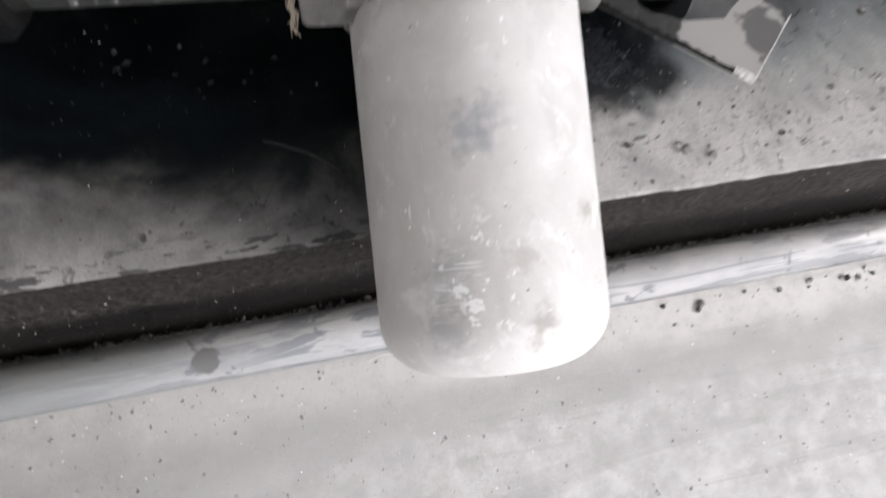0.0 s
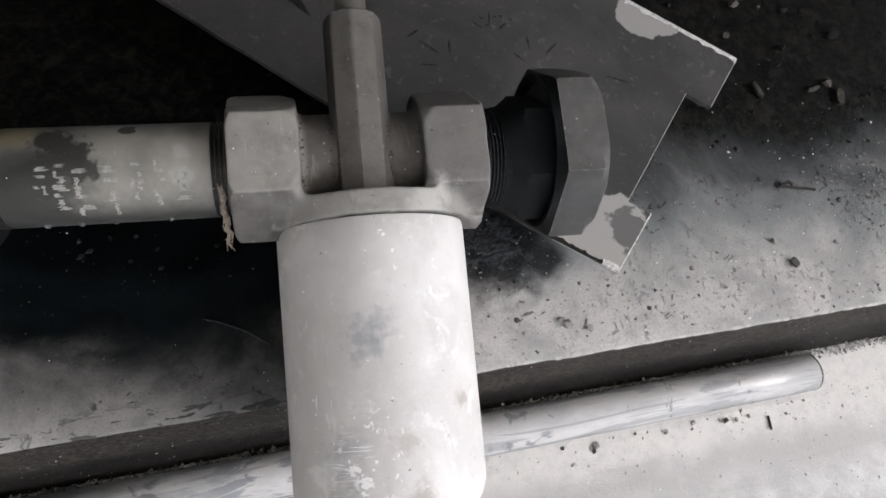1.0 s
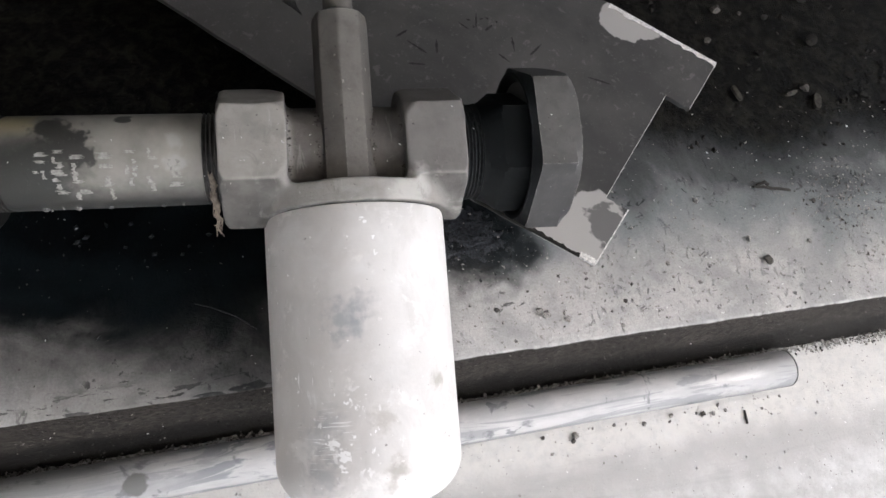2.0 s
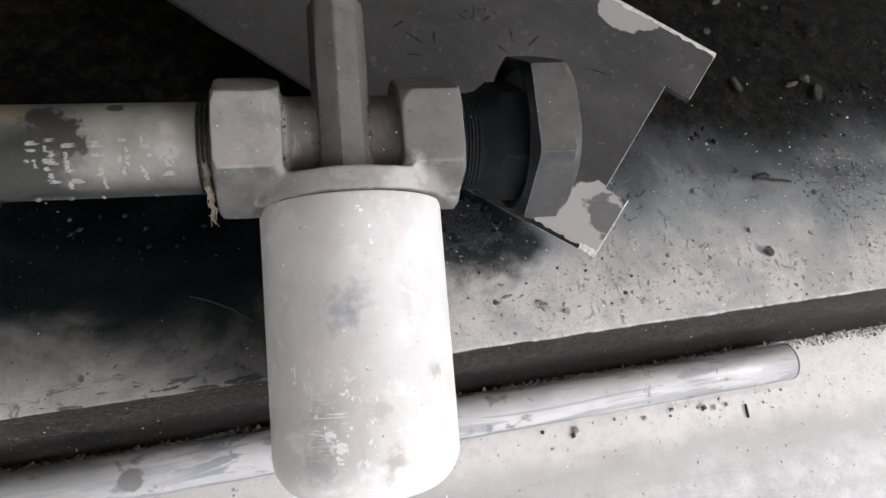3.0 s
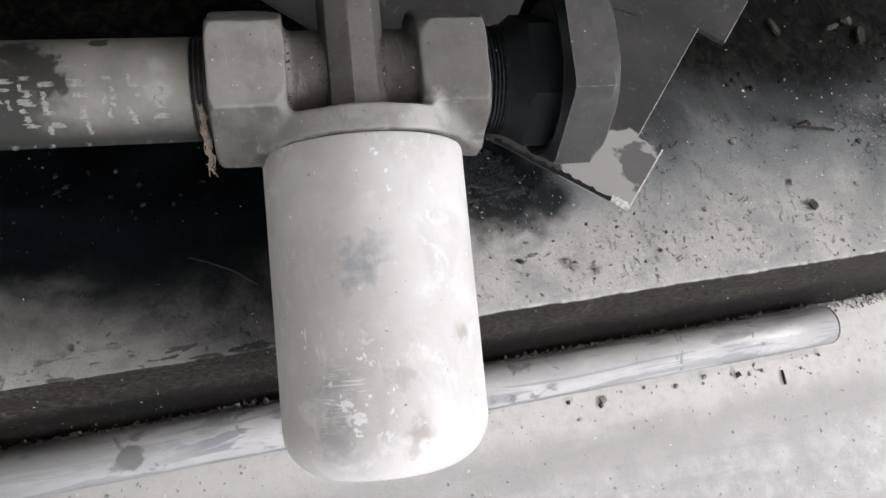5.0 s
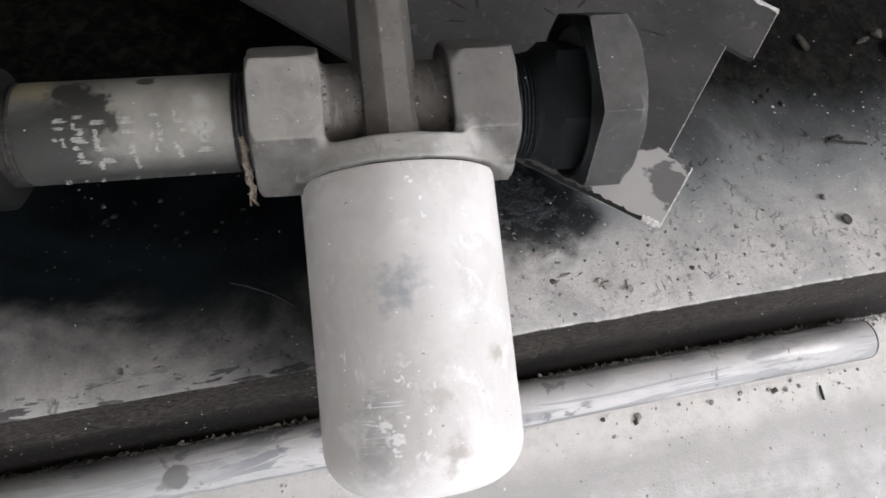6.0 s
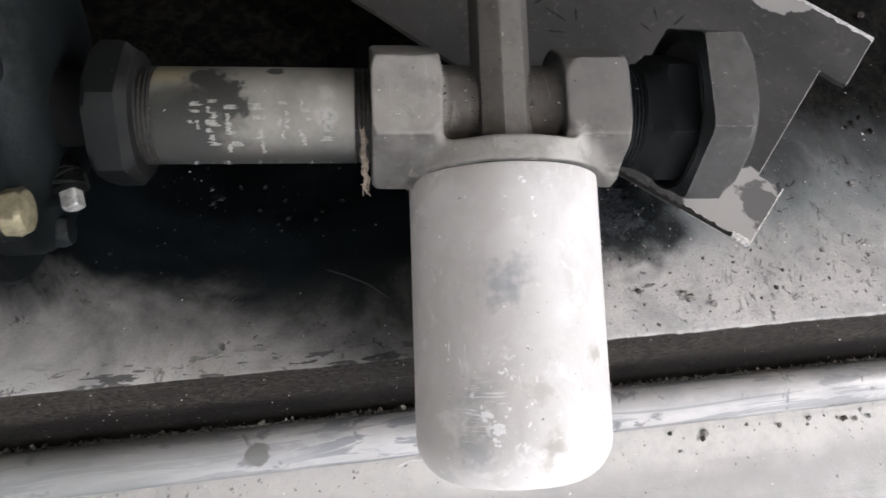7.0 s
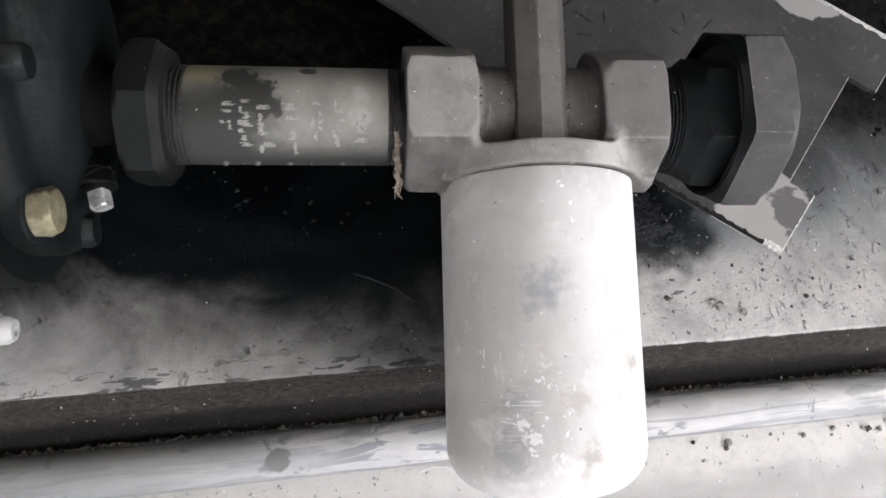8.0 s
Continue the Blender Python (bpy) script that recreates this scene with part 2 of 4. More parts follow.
def bowl_material():
    """Pale grey dusty paint with smudges, scratches and rubbed spots."""
    k = Mat("bowl_paint")
    big, mid, fine = k.noise(16, 5, 0.6), k.noise(75, 6, 0.65), k.noise(700, 4, 0.7)
    c = k.mix(k.ramp(big, 0.35, 0.65), (0.545, 0.526, 0.508), (0.63, 0.61, 0.59))
    c = k.mix(k.ramp(mid, 0.52, 0.72, 0.0, 0.25), c, (0.68, 0.665, 0.65))
    warm = k.noise(34, 5, 0.6, 0.5, k.stretch(1.0, 0.6, 1.0))
    c = k.mix(k.ramp(warm, 0.40, 0.56, 0.55, 0.0), c, (0.485, 0.465, 0.445))
    c = k.mix(k.ramp(k.noise(52, 6, 0.7, 0.4), 0.55, 0.66, 0.0, 0.6), c, (0.72, 0.70, 0.675))
    c = k.mix(k.ramp(k.noise(210, 5, 0.65, 0.3), 0.64, 0.70, 0.0, 0.5), c, (0.76, 0.745, 0.725))
    c = k.mix(k.ramp(k.noise(160, 5, 0.7), 0.63, 0.70, 0.0, 0.4), c, (0.42, 0.41, 0.40))
    c = k.mix(k.ramp(k.noise(330, 2, 0.5), 0.745, 0.76, 0.0, 0.8), c, (0.17, 0.16, 0.15))
    c = k.mix(k.ramp(k.noise(290, 2, 0.5, 0.2), 0.725, 0.74, 0.0, 0.9), c, (0.86, 0.855, 0.84))
    grey, brown, pale = (0.30, 0.31, 0.325), (0.36, 0.335, 0.30), (0.74, 0.735, 0.73)
    for place, r, col, a in (((-0.011, -0.096, 0.042), 0.008, grey, 0.75), ((0.000, -0.090, 0.042), 0.0055, grey, 0.5), ((-0.016, -0.106, 0.042), 0.004, grey, 0.7),
                             ((-0.004, -0.103, 0.042), 0.004, grey, 0.6), ((-0.027, -0.158, 0.036), 0.009, grey, 0.45), ((-0.025, -0.176, 0.034), 0.008, grey, 0.55),
                             ((-0.020, -0.148, 0.038), 0.006, grey, 0.4), ((0.007, -0.150, 0.041), 0.0055, brown, 0.6), ((0.0392, -0.1325, 0.028), 0.0040, brown, 0.95),
                             ((0.0135, -0.1745, 0.041), 0.0045, brown, 0.85), ((0.009, -0.1825, 0.038), 0.0032, brown, 0.65), ((0.012, -0.056, 0.043), 0.004, pale, 0.2),
                             ((0.021, -0.080, 0.038), 0.006, pale, 0.2), ((0.024, -0.110, 0.038), 0.005, pale, 0.2), ((0.0, -0.070, 0.043), 0.004, pale, 0.2)):
        c = k.mix(k.math("MULTIPLY", k.spot(place, r, 0.9, 0.75, 230.0, 5.0), a), c, col)
    flake = (0.86, 0.855, 0.85)
    for place, r in (((-0.031, -0.087, 0.036), 0.0022), ((-0.030, -0.094, 0.036), 0.0018), ((-0.020, -0.160, 0.038), 0.0034), ((-0.014, -0.166, 0.040), 0.0038), ((-0.015, -0.172, 0.040), 0.0030),
                     ((-0.026, -0.187, 0.034), 0.0030), ((-0.019, -0.188, 0.036), 0.0026), ((-0.033, -0.186, 0.032), 0.0024), ((-0.032, -0.154, 0.034), 0.0022), ((-0.036, -0.140, 0.033), 0.0018), ((-0.022, -0.079, 0.038), 0.002), ((0.003, -0.046, 0.043), 0.0022), ((0.008, -0.055, 0.043), 0.0019), ((0.009, -0.064, 0.043), 0.002), ((0.027, -0.076, 0.037), 0.0016), ((-0.044, -0.128, 0.022), 0.003)):
        c = k.mix(k.math("MULTIPLY", k.spot(place, r * 0.8, 0.2, 0.9, 520.0, 3.0), 0.95), c, flake)
    # fine rubbed lines, lengthwise and across
    for stretch, place, r in (((300, 60, 300), (-0.032, -0.128, 0.036), 0.010), ((60, 950, 110), (-0.024, -0.156, 0.038), 0.012), ((190, 130, 260), (-0.010, -0.152, 0.04), 0.020), ((360, 24, 300), (-0.027, -0.095, 0.037), 0.006)):
        line = k.noise(1.0, 3, 0.55, 0.3, k.stretch(*stretch))
        c = k.mix(k.math("MULTIPLY", k.ramp(line, 0.595, 0.625, 0.0, 0.9), k.spot(place, r, 0.6, 0.4, 90.0)), c, flake)
    c = k.mix(k.ramp(fine, 0.68, 0.78, 0.0, 0.4), c, (0.7, 0.69, 0.68))
    h = k.math("ADD", k.math("MULTIPLY", mid, 0.6), k.math("MULTIPLY", fine, 0.25))
    return k.done(c, k.ramp(big, 0.3, 0.7, 0.45, 0.62), 0.0, h, 0.00045, 0.4)


def rod_material():
    k = Mat("galvanised_rod")
    mid, fine = k.noise(50, 6, 0.65, 0.3, k.stretch(0.35, 1, 1)), k.noise(500, 4, 0.7)
    streak = k.noise(40, 5, 0.6, 1.6, k.stretch(0.18, 1.6, 1.6))
    c = k.mix(k.ramp(mid, 0.35, 0.65), (0.38, 0.375, 0.37), (0.50, 0.49, 0.48))
    c = k.mix(k.ramp(streak, 0.51, 0.58, 0.0, 0.7), c, (0.265, 0.268, 0.272))
    c = k.mix(k.ramp(k.noise(48, 5, 0.6, 0.4), 0.60, 0.66, 0.0, 0.75), c, (0.17, 0.175, 0.18))
    # darker blue-grey where the bar faces sideways and down
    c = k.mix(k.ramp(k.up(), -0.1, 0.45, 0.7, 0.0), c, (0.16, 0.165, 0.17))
    swirl = k.noise(26, 4, 0.55, 2.2, k.stretch(0.35, 2.0, 2.0))
    c = k.mix(k.math("MULTIPLY", k.ramp(swirl, 0.50, 0.56, 0.0, 0.8), k.spot((-0.14, -0.004, 0.0155), 0.06, 0.5, 0.2, 30.0)), c, (0.20, 0.21, 0.225))
    c = k.mix(k.spot((-0.229, -0.004, 0.0155), 0.008, 0.25, 0.9, 60.0, 5.0), c, (0.16, 0.157, 0.148))
    # bar grows darker toward its left end, with a streaky border
    left_tone = k.math("ADD", k.axis(0), k.math("MULTIPLY", k.math("SUBTRACT", streak, 0.5), 0.25))
    c = k.mix(k.ramp(left_tone, -0.36, -0.16, 0.65, 0.0), c, (0.17, 0.175, 0.175))
    bare = k.ramp(k.axis(0), 0.16, 0.26, 0.15, 0.9)
    bare = k.math("MULTIPLY", bare, k.ramp(mid, 0.40, 0.56))
    return k.done(c, k.math("SUBTRACT", 0.75, k.math("MULTIPLY", bare, 0.42)), k.math("MULTIPLY", bare, 0.65), fine, 0.0002, 0.25)


def sheet_material():
    """Dark grey coating on a stiff sheet, scuffed to paler grey at the corners."""
    k = Mat("sheet_grey")
    big, mid, fine = k.noise(14, 5, 0.6, 0.4), k.noise(60, 6, 0.65), k.noise(500, 4, 0.7)
    c = k.mix(k.ramp(big, 0.35, 0.65), (0.040, 0.0385, 0.037), (0.063, 0.0605, 0.057))
    c = k.mix(k.ramp(fine, 0.6, 0.75, 0.0, 0.3), c, (0.28, 0.27, 0.26))
    c = k.mix(k.ramp(k.noise(110, 6, 0.7, 0.5), 0.58, 0.66, 0.0, 0.35), c, (0.17, 0.163, 0.155))
    pale = k.math("MAXIMUM", k.spot((0.089, 0.060, 0.164), 0.042, 0.05, 0.30, 55.0, 5.0), k.math("MAXIMUM", k.spot((0.193, 0.268, 0.148), 0.023, 0.04, 0.25, 50.0, 4.0), k.spot((0.210, 0.256, 0.147), 0.013, 0.06, 0.3, 50.0, 4.0)))
    c = k.mix(pale, c, (0.35, 0.336, 0.318))
    blot = k.spot((0.113, 0.072, 0.162), 0.017, 0.10, 0.5, 85.0, 5.0)
    c = k.mix(blot, c, (0.125, 0.121, 0.117))
    return k.done(c, 0.75, 0.0, k.math("ADD", mid, k.math("MULTIPLY", fine, 0.4)), 0.0003)


def casting_material():
    k = Mat("compressor_paint")
    big, mid, fine = k.noise(18, 5, 0.6, 0.4), k.noise(120, 6, 0.7), k.noise(700, 4, 0.7)
    c = k.mix(k.ramp(big, 0.35, 0.65), (0.0026, 0.0036, 0.0037), (0.0070, 0.0095, 0.0100))
    f = k.math("MULTIPLY", k.ramp(k.up(), 0.0, 0.9), k.ramp(mid, 0.35, 0.65, 0.02, 0.10))
    c = k.mix(f, c, (0.30, 0.31, 0.30))
    c = k.mix(k.ramp(mid, 0.66, 0.72, 0.0, 0.7), c, (0.012, 0.012, 0.012))
    return k.done(c, 0.55, 0.0, k.math("ADD", mid, k.math("MULTIPLY", fine, 0.4)), 0.0005, 0.14)


def pipe_material():
    """Greyish pipe dust with the dark wet-looking stain that crosses it."""
    k = Mat("pipe_dusty")
    big, mid, fine = k.noise(30, 5, 0.6), k.noise(120, 6, 0.65), k.noise(800, 4, 0.7)
    c = k.mix(k.ramp(big, 0.35, 0.65), (0.165, 0.157, 0.137), (0.24, 0.228, 0.202))
    x = k.math("ADD", k.axis(0), k.math("MULTIPLY", k.math("SUBTRACT", mid, 0.5), 0.02))
    dark = k.ramp(x, -0.152, -0.128, 1.0, 0.0)
    low = k.ramp(k.math("ADD", k.axis(1), k.math("MULTIPLY", k.math("SUBTRACT", big, 0.5), 0.02)), -0.004, 0.014, 1.0, 0.15)
    c = k.mix(k.math("MULTIPLY", dark, low), c, (0.030, 0.031, 0.027))
    c = k.mix(k.math("MULTIPLY", k.ramp(x, -0.166, -0.156, 1.0, 0.0), k.ramp(k.axis(1), 0.006, 0.016)), c, (0.27, 0.24, 0.15))
    for place, r in (((-0.153, 0.012, 0.022), 0.009), ((-0.144, 0.005, 0.025), 0.009), ((-0.118, 0.019, 0.017), 0.004), ((-0.139, -0.003, 0.025), 0.007)):
        c = k.mix(k.spot(place, r, 0.25, 0.5, 200.0), c, (0.035, 0.034, 0.03))
    for place, r in (((-0.091, -0.008, 0.025), 0.005), ((-0.092, 0.004, 0.025), 0.004)):
        c = k.mix(k.math("MULTIPLY", k.spot(place, r, 0.5, 0.5, 200.0), 0.35), c, (0.40, 0.39, 0.37))
    c = k.mix(k.ramp(fine, 0.62, 0.78, 0.0, 0.4), c, (0.4, 0.39, 0.37))
    # colour darkens toward the sides and underside, by facing
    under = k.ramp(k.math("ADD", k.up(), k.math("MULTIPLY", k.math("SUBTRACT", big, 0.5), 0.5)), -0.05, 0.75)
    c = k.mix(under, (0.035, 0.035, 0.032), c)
    return k.done(c, 0.6, 0.0, k.math("ADD", mid, k.math("MULTIPLY", fine, 0.4)), 0.0003)


def head_material():
    """Dusty cast metal: paler dust on the outlet side, darker on the inlet side, caked dirt round the neck, rubbed
    corners.
    """
    k = Mat("head_casting")
    patch, fine, big = k.noise(55, 6, 0.65), k.noise(760, 4, 0.7), k.noise(22, 4, 0.6, 0.4)
    x = k.math("ADD", k.axis(0), k.math("MULTIPLY", k.math("SUBTRACT", patch, 0.5), 0.03))
    y = k.math("ADD", k.axis(1), k.math("MULTIPLY", k.math("SUBTRACT", big, 0.5), 0.006))
    yz = k.math("SQRT", k.math("ADD", k.math("POWER", k.axis(1), 2.0), k.math("POWER", k.axis(2), 2.0)))
    neck = k.math("MULTIPLY", k.ramp(k.math("ADD", yz, k.math("MULTIPLY", k.math("SUBTRACT", patch, 0.5), 0.005)), 0.0300, 0.0335, 1.0, 0.0), k.ramp(y, -0.025, -0.020))
    neck = k.math("MULTIPLY", neck, k.ramp(k.math("ABSOLUTE", k.axis(0)), 0.028, 0.034, 1.0, 0.0))
    dust = k.mix(k.ramp(x, 0.0, 0.035), (0.285, 0.268, 0.245), (0.175, 0.166, 0.155))
    dust = k.mix(k.ramp(y, -0.018, -0.026), dust, (0.31, 0.296, 0.274))
    dust = k.mix(k.math("MULTIPLY", k.spot((0.031, -0.029, 0.0385), 0.013, 0.3, 0.5, 110.0, 4.0), 0.85), dust, (0.47, 0.455, 0.425))
    dust = k.mix(neck, dust, k.mix(patch, (0.10, 0.09, 0.08), (0.16, 0.148, 0.134)))
    base = k.mix(k.ramp(patch, 0.3, 0.7), (0.07, 0.066, 0.061), (0.115, 0.108, 0.10))
    lies = k.math("MULTIPLY", k.ramp(k.up(), 0.05, 0.92), k.ramp(patch, 0.25, 0.62, 0.62, 0.93))
    c = k.mix(lies, base, dust)
    c = k.mix(k.ramp(k.noise(88, 6, 0.7, 0.5), 0.56, 0.67, 0.0, 0.35), c, (0.15, 0.142, 0.132))
    c = k.mix(k.ramp(k.noise(40, 5, 0.65, 0.6), 0.56, 0.68, 0.0, 0.4), c, (0.38, 0.365, 0.34))
    c = k.mix(k.ramp(k.noise(300, 2, 0.5), 0.735, 0.75, 0.0, 0.7), c, (0.05, 0.046, 0.042))
    c = k.mix(k.ramp(k.noise(340, 2, 0.5, 0.3), 0.745, 0.76, 0.0, 0.7), c, (0.58, 0.56, 0.53))
    c = k.mix(k.ramp(k.noise(95, 4, 0.6, 0.4, k.stretch(2.2, 0.3, 0.6)), 0.64, 0.70, 0.0, 0.18), c, (0.46, 0.445, 0.42))
    sharp = k.add("ShaderNodeNewGeometry").outputs["Pointiness"]
    e = k.math("MULTIPLY", k.ramp(sharp, 0.53, 0.60), k.ramp(k.noise(120, 5, 0.7), 0.40, 0.62, 0.1, 0.9))
    c = k.mix(e, c, (0.50, 0.48, 0.45))
    h = k.math("ADD", k.math("MULTIPLY", patch, 0.8), k.math("ADD", k.math("MULTIPLY", fine, 0.2), k.math("MULTIPLY", k.math("MULTIPLY", neck, k.noise(240, 5, 0.7)), 1.2)))
    h = k.math("ADD", h, k.math("MULTIPLY", k.noise(210, 5, 0.7), 0.6))
    return k.done(c, 0.82, 0.0, h, 0.0010, 0.3)


def plain(name, color, rough=0.7, metal=0.0, scale=200.0, depth=0.0003, swing=0.35, spec=0.3):
    k = Mat(name)
    n, fine = k.noise(scale, 5, 0.65), k.noise(scale * 6, 3, 0.7)
    c = k.mix(k.ramp(n, 0.3, 0.7), tuple(v * (1 - swing) for v in color), tuple(min(0.9, v * (1 + swing)) for v in color))
    return k.done(c, k.ramp(fine, 0.3, 0.7, max(0.05, rough - 0.1), min(1.0, rough + 0.1)), metal, k.math("ADD", n, k.math("MULTIPLY", fine, 0.4)), depth, spec)


M_FLOOR, M_BEAM, M_BOWL, M_ROD = concrete_material(), beam_material(), bowl_material(), rod_material()
M_SHEET, M_CAST, M_PIPE = sheet_material(), casting_material(), pipe_material()
M_CASTHEAD = head_material()
M_STEM = dusty("stem_dusty", (0.035, 0.031, 0.027), (0.158, 0.146, 0.132), 0.75, 60, 0.6, 0.0, 0.0009, 0.3, rubbed=0.5)
M_NUT = dusty("nut_dusty", (0.024, 0.024, 0.024), (0.122, 0.118, 0.111), 0.75, 70, 0.5, 0.0, 0.0004, 0.15, rubbed=0.9)
M_DARKNUT = dusty("nut_dark", (0.0045, 0.0052, 0.005), (0.0185, 0.0192, 0.018), 0.5, 70, 0.55, 0.0, 0.0004, rubbed=0.12, spec=0.14)
M_NUTRIM = dusty("nut_rim", (0.007, 0.007, 0.007), (0.025, 0.0258, 0.0246), 0.6, 90, 0.55, 0.0, 0.0003, 0.0, (-0.3, 0.8), spec=0.14)
M_BUSH = dusty("bushing_oily", (0.0035, 0.0042, 0.0045), (0.014, 0.0155, 0.0165), 0.45, 70, 0.6, 0.0, 0.0005, rubbed=0.55, spec=0.12)
M_CRUST = plain("oil_crust", (0.026, 0.028, 0.034), 0.42, 0.0, 700, 0.0005, 0.85, 0.5)
M_GREASE = plain("grease_scrape", (0.022, 0.021, 0.020), 0.85, 0.0, 300)
M_BLACK = plain("matte_black", (0.004, 0.004, 0.004), 0.85, 0.0, 120, 0.0003, 0.35, 0.08)
M_OIL = plain("oily_black", (0.0055, 0.0065, 0.0075), 0.38, 0.0, 120)
M_DROP = plain("grey_drop", (0.09, 0.087, 0.082), 0.4, 0.0, 300, 0.0001, 0.2, 0.5)
M_THREAD = plain("thread_steel", (0.05, 0.047, 0.043), 0.5, 0.5, 260)
M_ZINC = plain("yellow_zinc", (0.22, 0.195, 0.125), 0.5, 0.35, 160)
M_STEEL = plain("bright_steel", (0.62, 0.61, 0.58), 0.35, 0.7, 160)
M_VALVE = dusty("pale_valve", (0.32, 0.32, 0.30), (0.48, 0.475, 0.45), 0.8, 120, 0.5, 0.1)
M_MARK = plain("white_paint_marks", (0.255, 0.25, 0.228), 0.8, 0.0, 500, 0.0002, 0.3)
M_TORN = plain("torn_sheet_edge", (0.62, 0.605, 0.58), 0.9, 0.0, 400)
M_TAPE = plain("sealing_fibre", (0.30, 0.25, 0.20), 0.9, 0.0, 600)
M_GRIT = plain("grit_grey", (0.28, 0.265, 0.245), 0.9, 0.0, 900, 0.0003, 0.6)
M_DARKGRIT = plain("grit_dark", (0.07, 0.063, 0.056), 0.85, 0.0, 900, 0.0003, 0.6)
M_PALEGRIT = plain("grit_pale", (0.72, 0.71, 0.69), 0.8, 0.0, 900, 0.0003, 0.2)
M_RUBBLE = plain("rubble_dark", (0.013, 0.0115, 0.009), 0.9, 0.0, 300, 0.0005, 0.6)
M_CHIP = plain("wood_chip_dirty", (0.048, 0.044, 0.035), 0.9, 0.0, 300, 0.0006, 0.5)
M_TWIG = plain("twig_bark", (0.035, 0.031, 0.027), 0.9, 0.0, 500)
M_PANEL = plain("light_block_dark", (0.03, 0.033, 0.035), 0.6, 0.0, 20, 0.0005)
M_WALL = plain("added_wall", (0.42, 0.41, 0.39), 0.9, 0.0, 6, 0.002)


# ---- mesh helpers ----
def finish(bm, sharp=28.0):
    bmesh.ops.recalc_face_normals(bm, faces=bm.faces)
    for f in bm.faces:
        f.smooth = True
    for e in bm.edges:
        e.smooth = len(e.link_faces) != 2 or e.calc_face_angle(0.0) < radians(sharp)
    return bm


def mesh_of(name, bm, mat):
    me = bpy.data.meshes.new(name)
    bm.to_mesh(me)
    bm.free()
    me.materials.append(mat)
    return me


def part(name, bm, mat, parent=None, label="", sharp=28.0):
    ob = new(name, mesh_of(name, finish(bm, sharp), mat))
    ob.parent = parent
    if label:
        tagged(ob, label)
    return ob


def thing(name, m, label, category, group="", kind=""):
    ob = new(name)
    ob.empty_display_size = 0.02
    ob.matrix_world = m
    return tagged(ob, label, category, group, kind)


def loft(rings, closed_ends=True, loop=True):
    """Skin over rings of points, each ring with the same count."""
    bm = bmesh.new()
    rows = [[bm.verts.new(p) for p in r] for r in rings]
    n = len(rows[0])
    for a, b in zip(rows, rows[1:]):
        for i in range(n if loop else n - 1):
            bm.faces.new((a[i], a[(i + 1) % n], b[(i + 1) % n], b[i]))
    if closed_ends:
        bm.faces.new(rows[0][::-1])
        bm.faces.new(rows[-1])
    return bm


def turned(profile, axis="x", seg=64, center=(0.0, 0.0), ends=True):
    """A turned body: (place along the axis, radius), about the local x or y axis."""
    rings = []
    for s, r in profile:
        ring = []
        for i in range(seg):
            a = 2 * math.pi * i / seg
            u, v = center[0] + r * math.cos(a), center[1] + r * math.sin(a)
            ring.append((s, u, v) if axis == "x" else (u, s, v))
        rings.append(ring)
    return loft(rings, ends)


def nut(profile, apothem, sides=6, turn=0.0, axis="x", seg=72, soft=0.0, ends=True):
    """A faceted body: (place along the axis, largest radius), the corners cut by that radius. turn: degrees about the axis."""
    rings = []
    step = 2 * math.pi / sides
    for s, limit in profile:
        ring = []
        for i in range(seg):
            a = 2 * math.pi * i / seg
            off = (a + step / 2) % step - step / 2
            r = min(apothem / math.cos(off), limit)
            b = a + math.pi / 2 + radians(turn)
            u, v = r * math.cos(b), r * math.sin(b)
            ring.append((s, u, v) if axis == "x" else (-u, s, v))
        rings.append(ring)
    return loft(rings, ends)


def box(x0, y0, z0, x1, y1, z1, bevel=0.0):
    bm = bmesh.new()
    bmesh.ops.create_cube(bm, size=1.0, matrix=Matrix.LocRotScale(((x0 + x1) / 2, (y0 + y1) / 2, (z0 + z1) / 2), None, (x1 - x0, y1 - y0, z1 - z0)))
    if bevel:
        bmesh.ops.bevel(bm, geom=bm.edges[:], offset=bevel, segments=3, profile=0.5, affect="EDGES")
    return bm


def tube(points, radii, seg=8):
    """A thin round body along a bent line."""
    pts = [Vector(p) for p in points]
    rings = []
    for i, p in enumerate(pts):
        d = (pts[min(i + 1, len(pts) - 1)] - pts[max(i - 1, 0)]).normalized()
        u = d.orthogonal().normalized()
        v = d.cross(u)
        r = radii[i] if isinstance(radii, (list, tuple)) else radii
        rings.append([p + r * (math.cos(2 * math.pi * j / seg) * u + math.sin(2 * math.pi * j / seg) * v) for j in range(seg)])
    return loft(rings)


def chunk_points(rng, size, flat=0.7):
    """The corners of one small angular lump."""
    out = []
    for v in ((1, 0, 0), (-1, 0, 0), (0, 1, 0), (0, -1, 0), (0, 0, 1), (0, 0, -1), (0.6, 0.6, 0.5), (-0.6, 0.5, 0.6)):
        out.append(Vector([c * size * rng.uniform(0.6, 1.2) for c in v]))
    m = Euler((rng.uniform(0, 6.3), rng.uniform(0, 6.3), rng.uniform(0, 6.3))).to_matrix()
    out = [m @ v for v in out]
    return [Vector((v.x, v.y, v.z * flat)) for v in out]


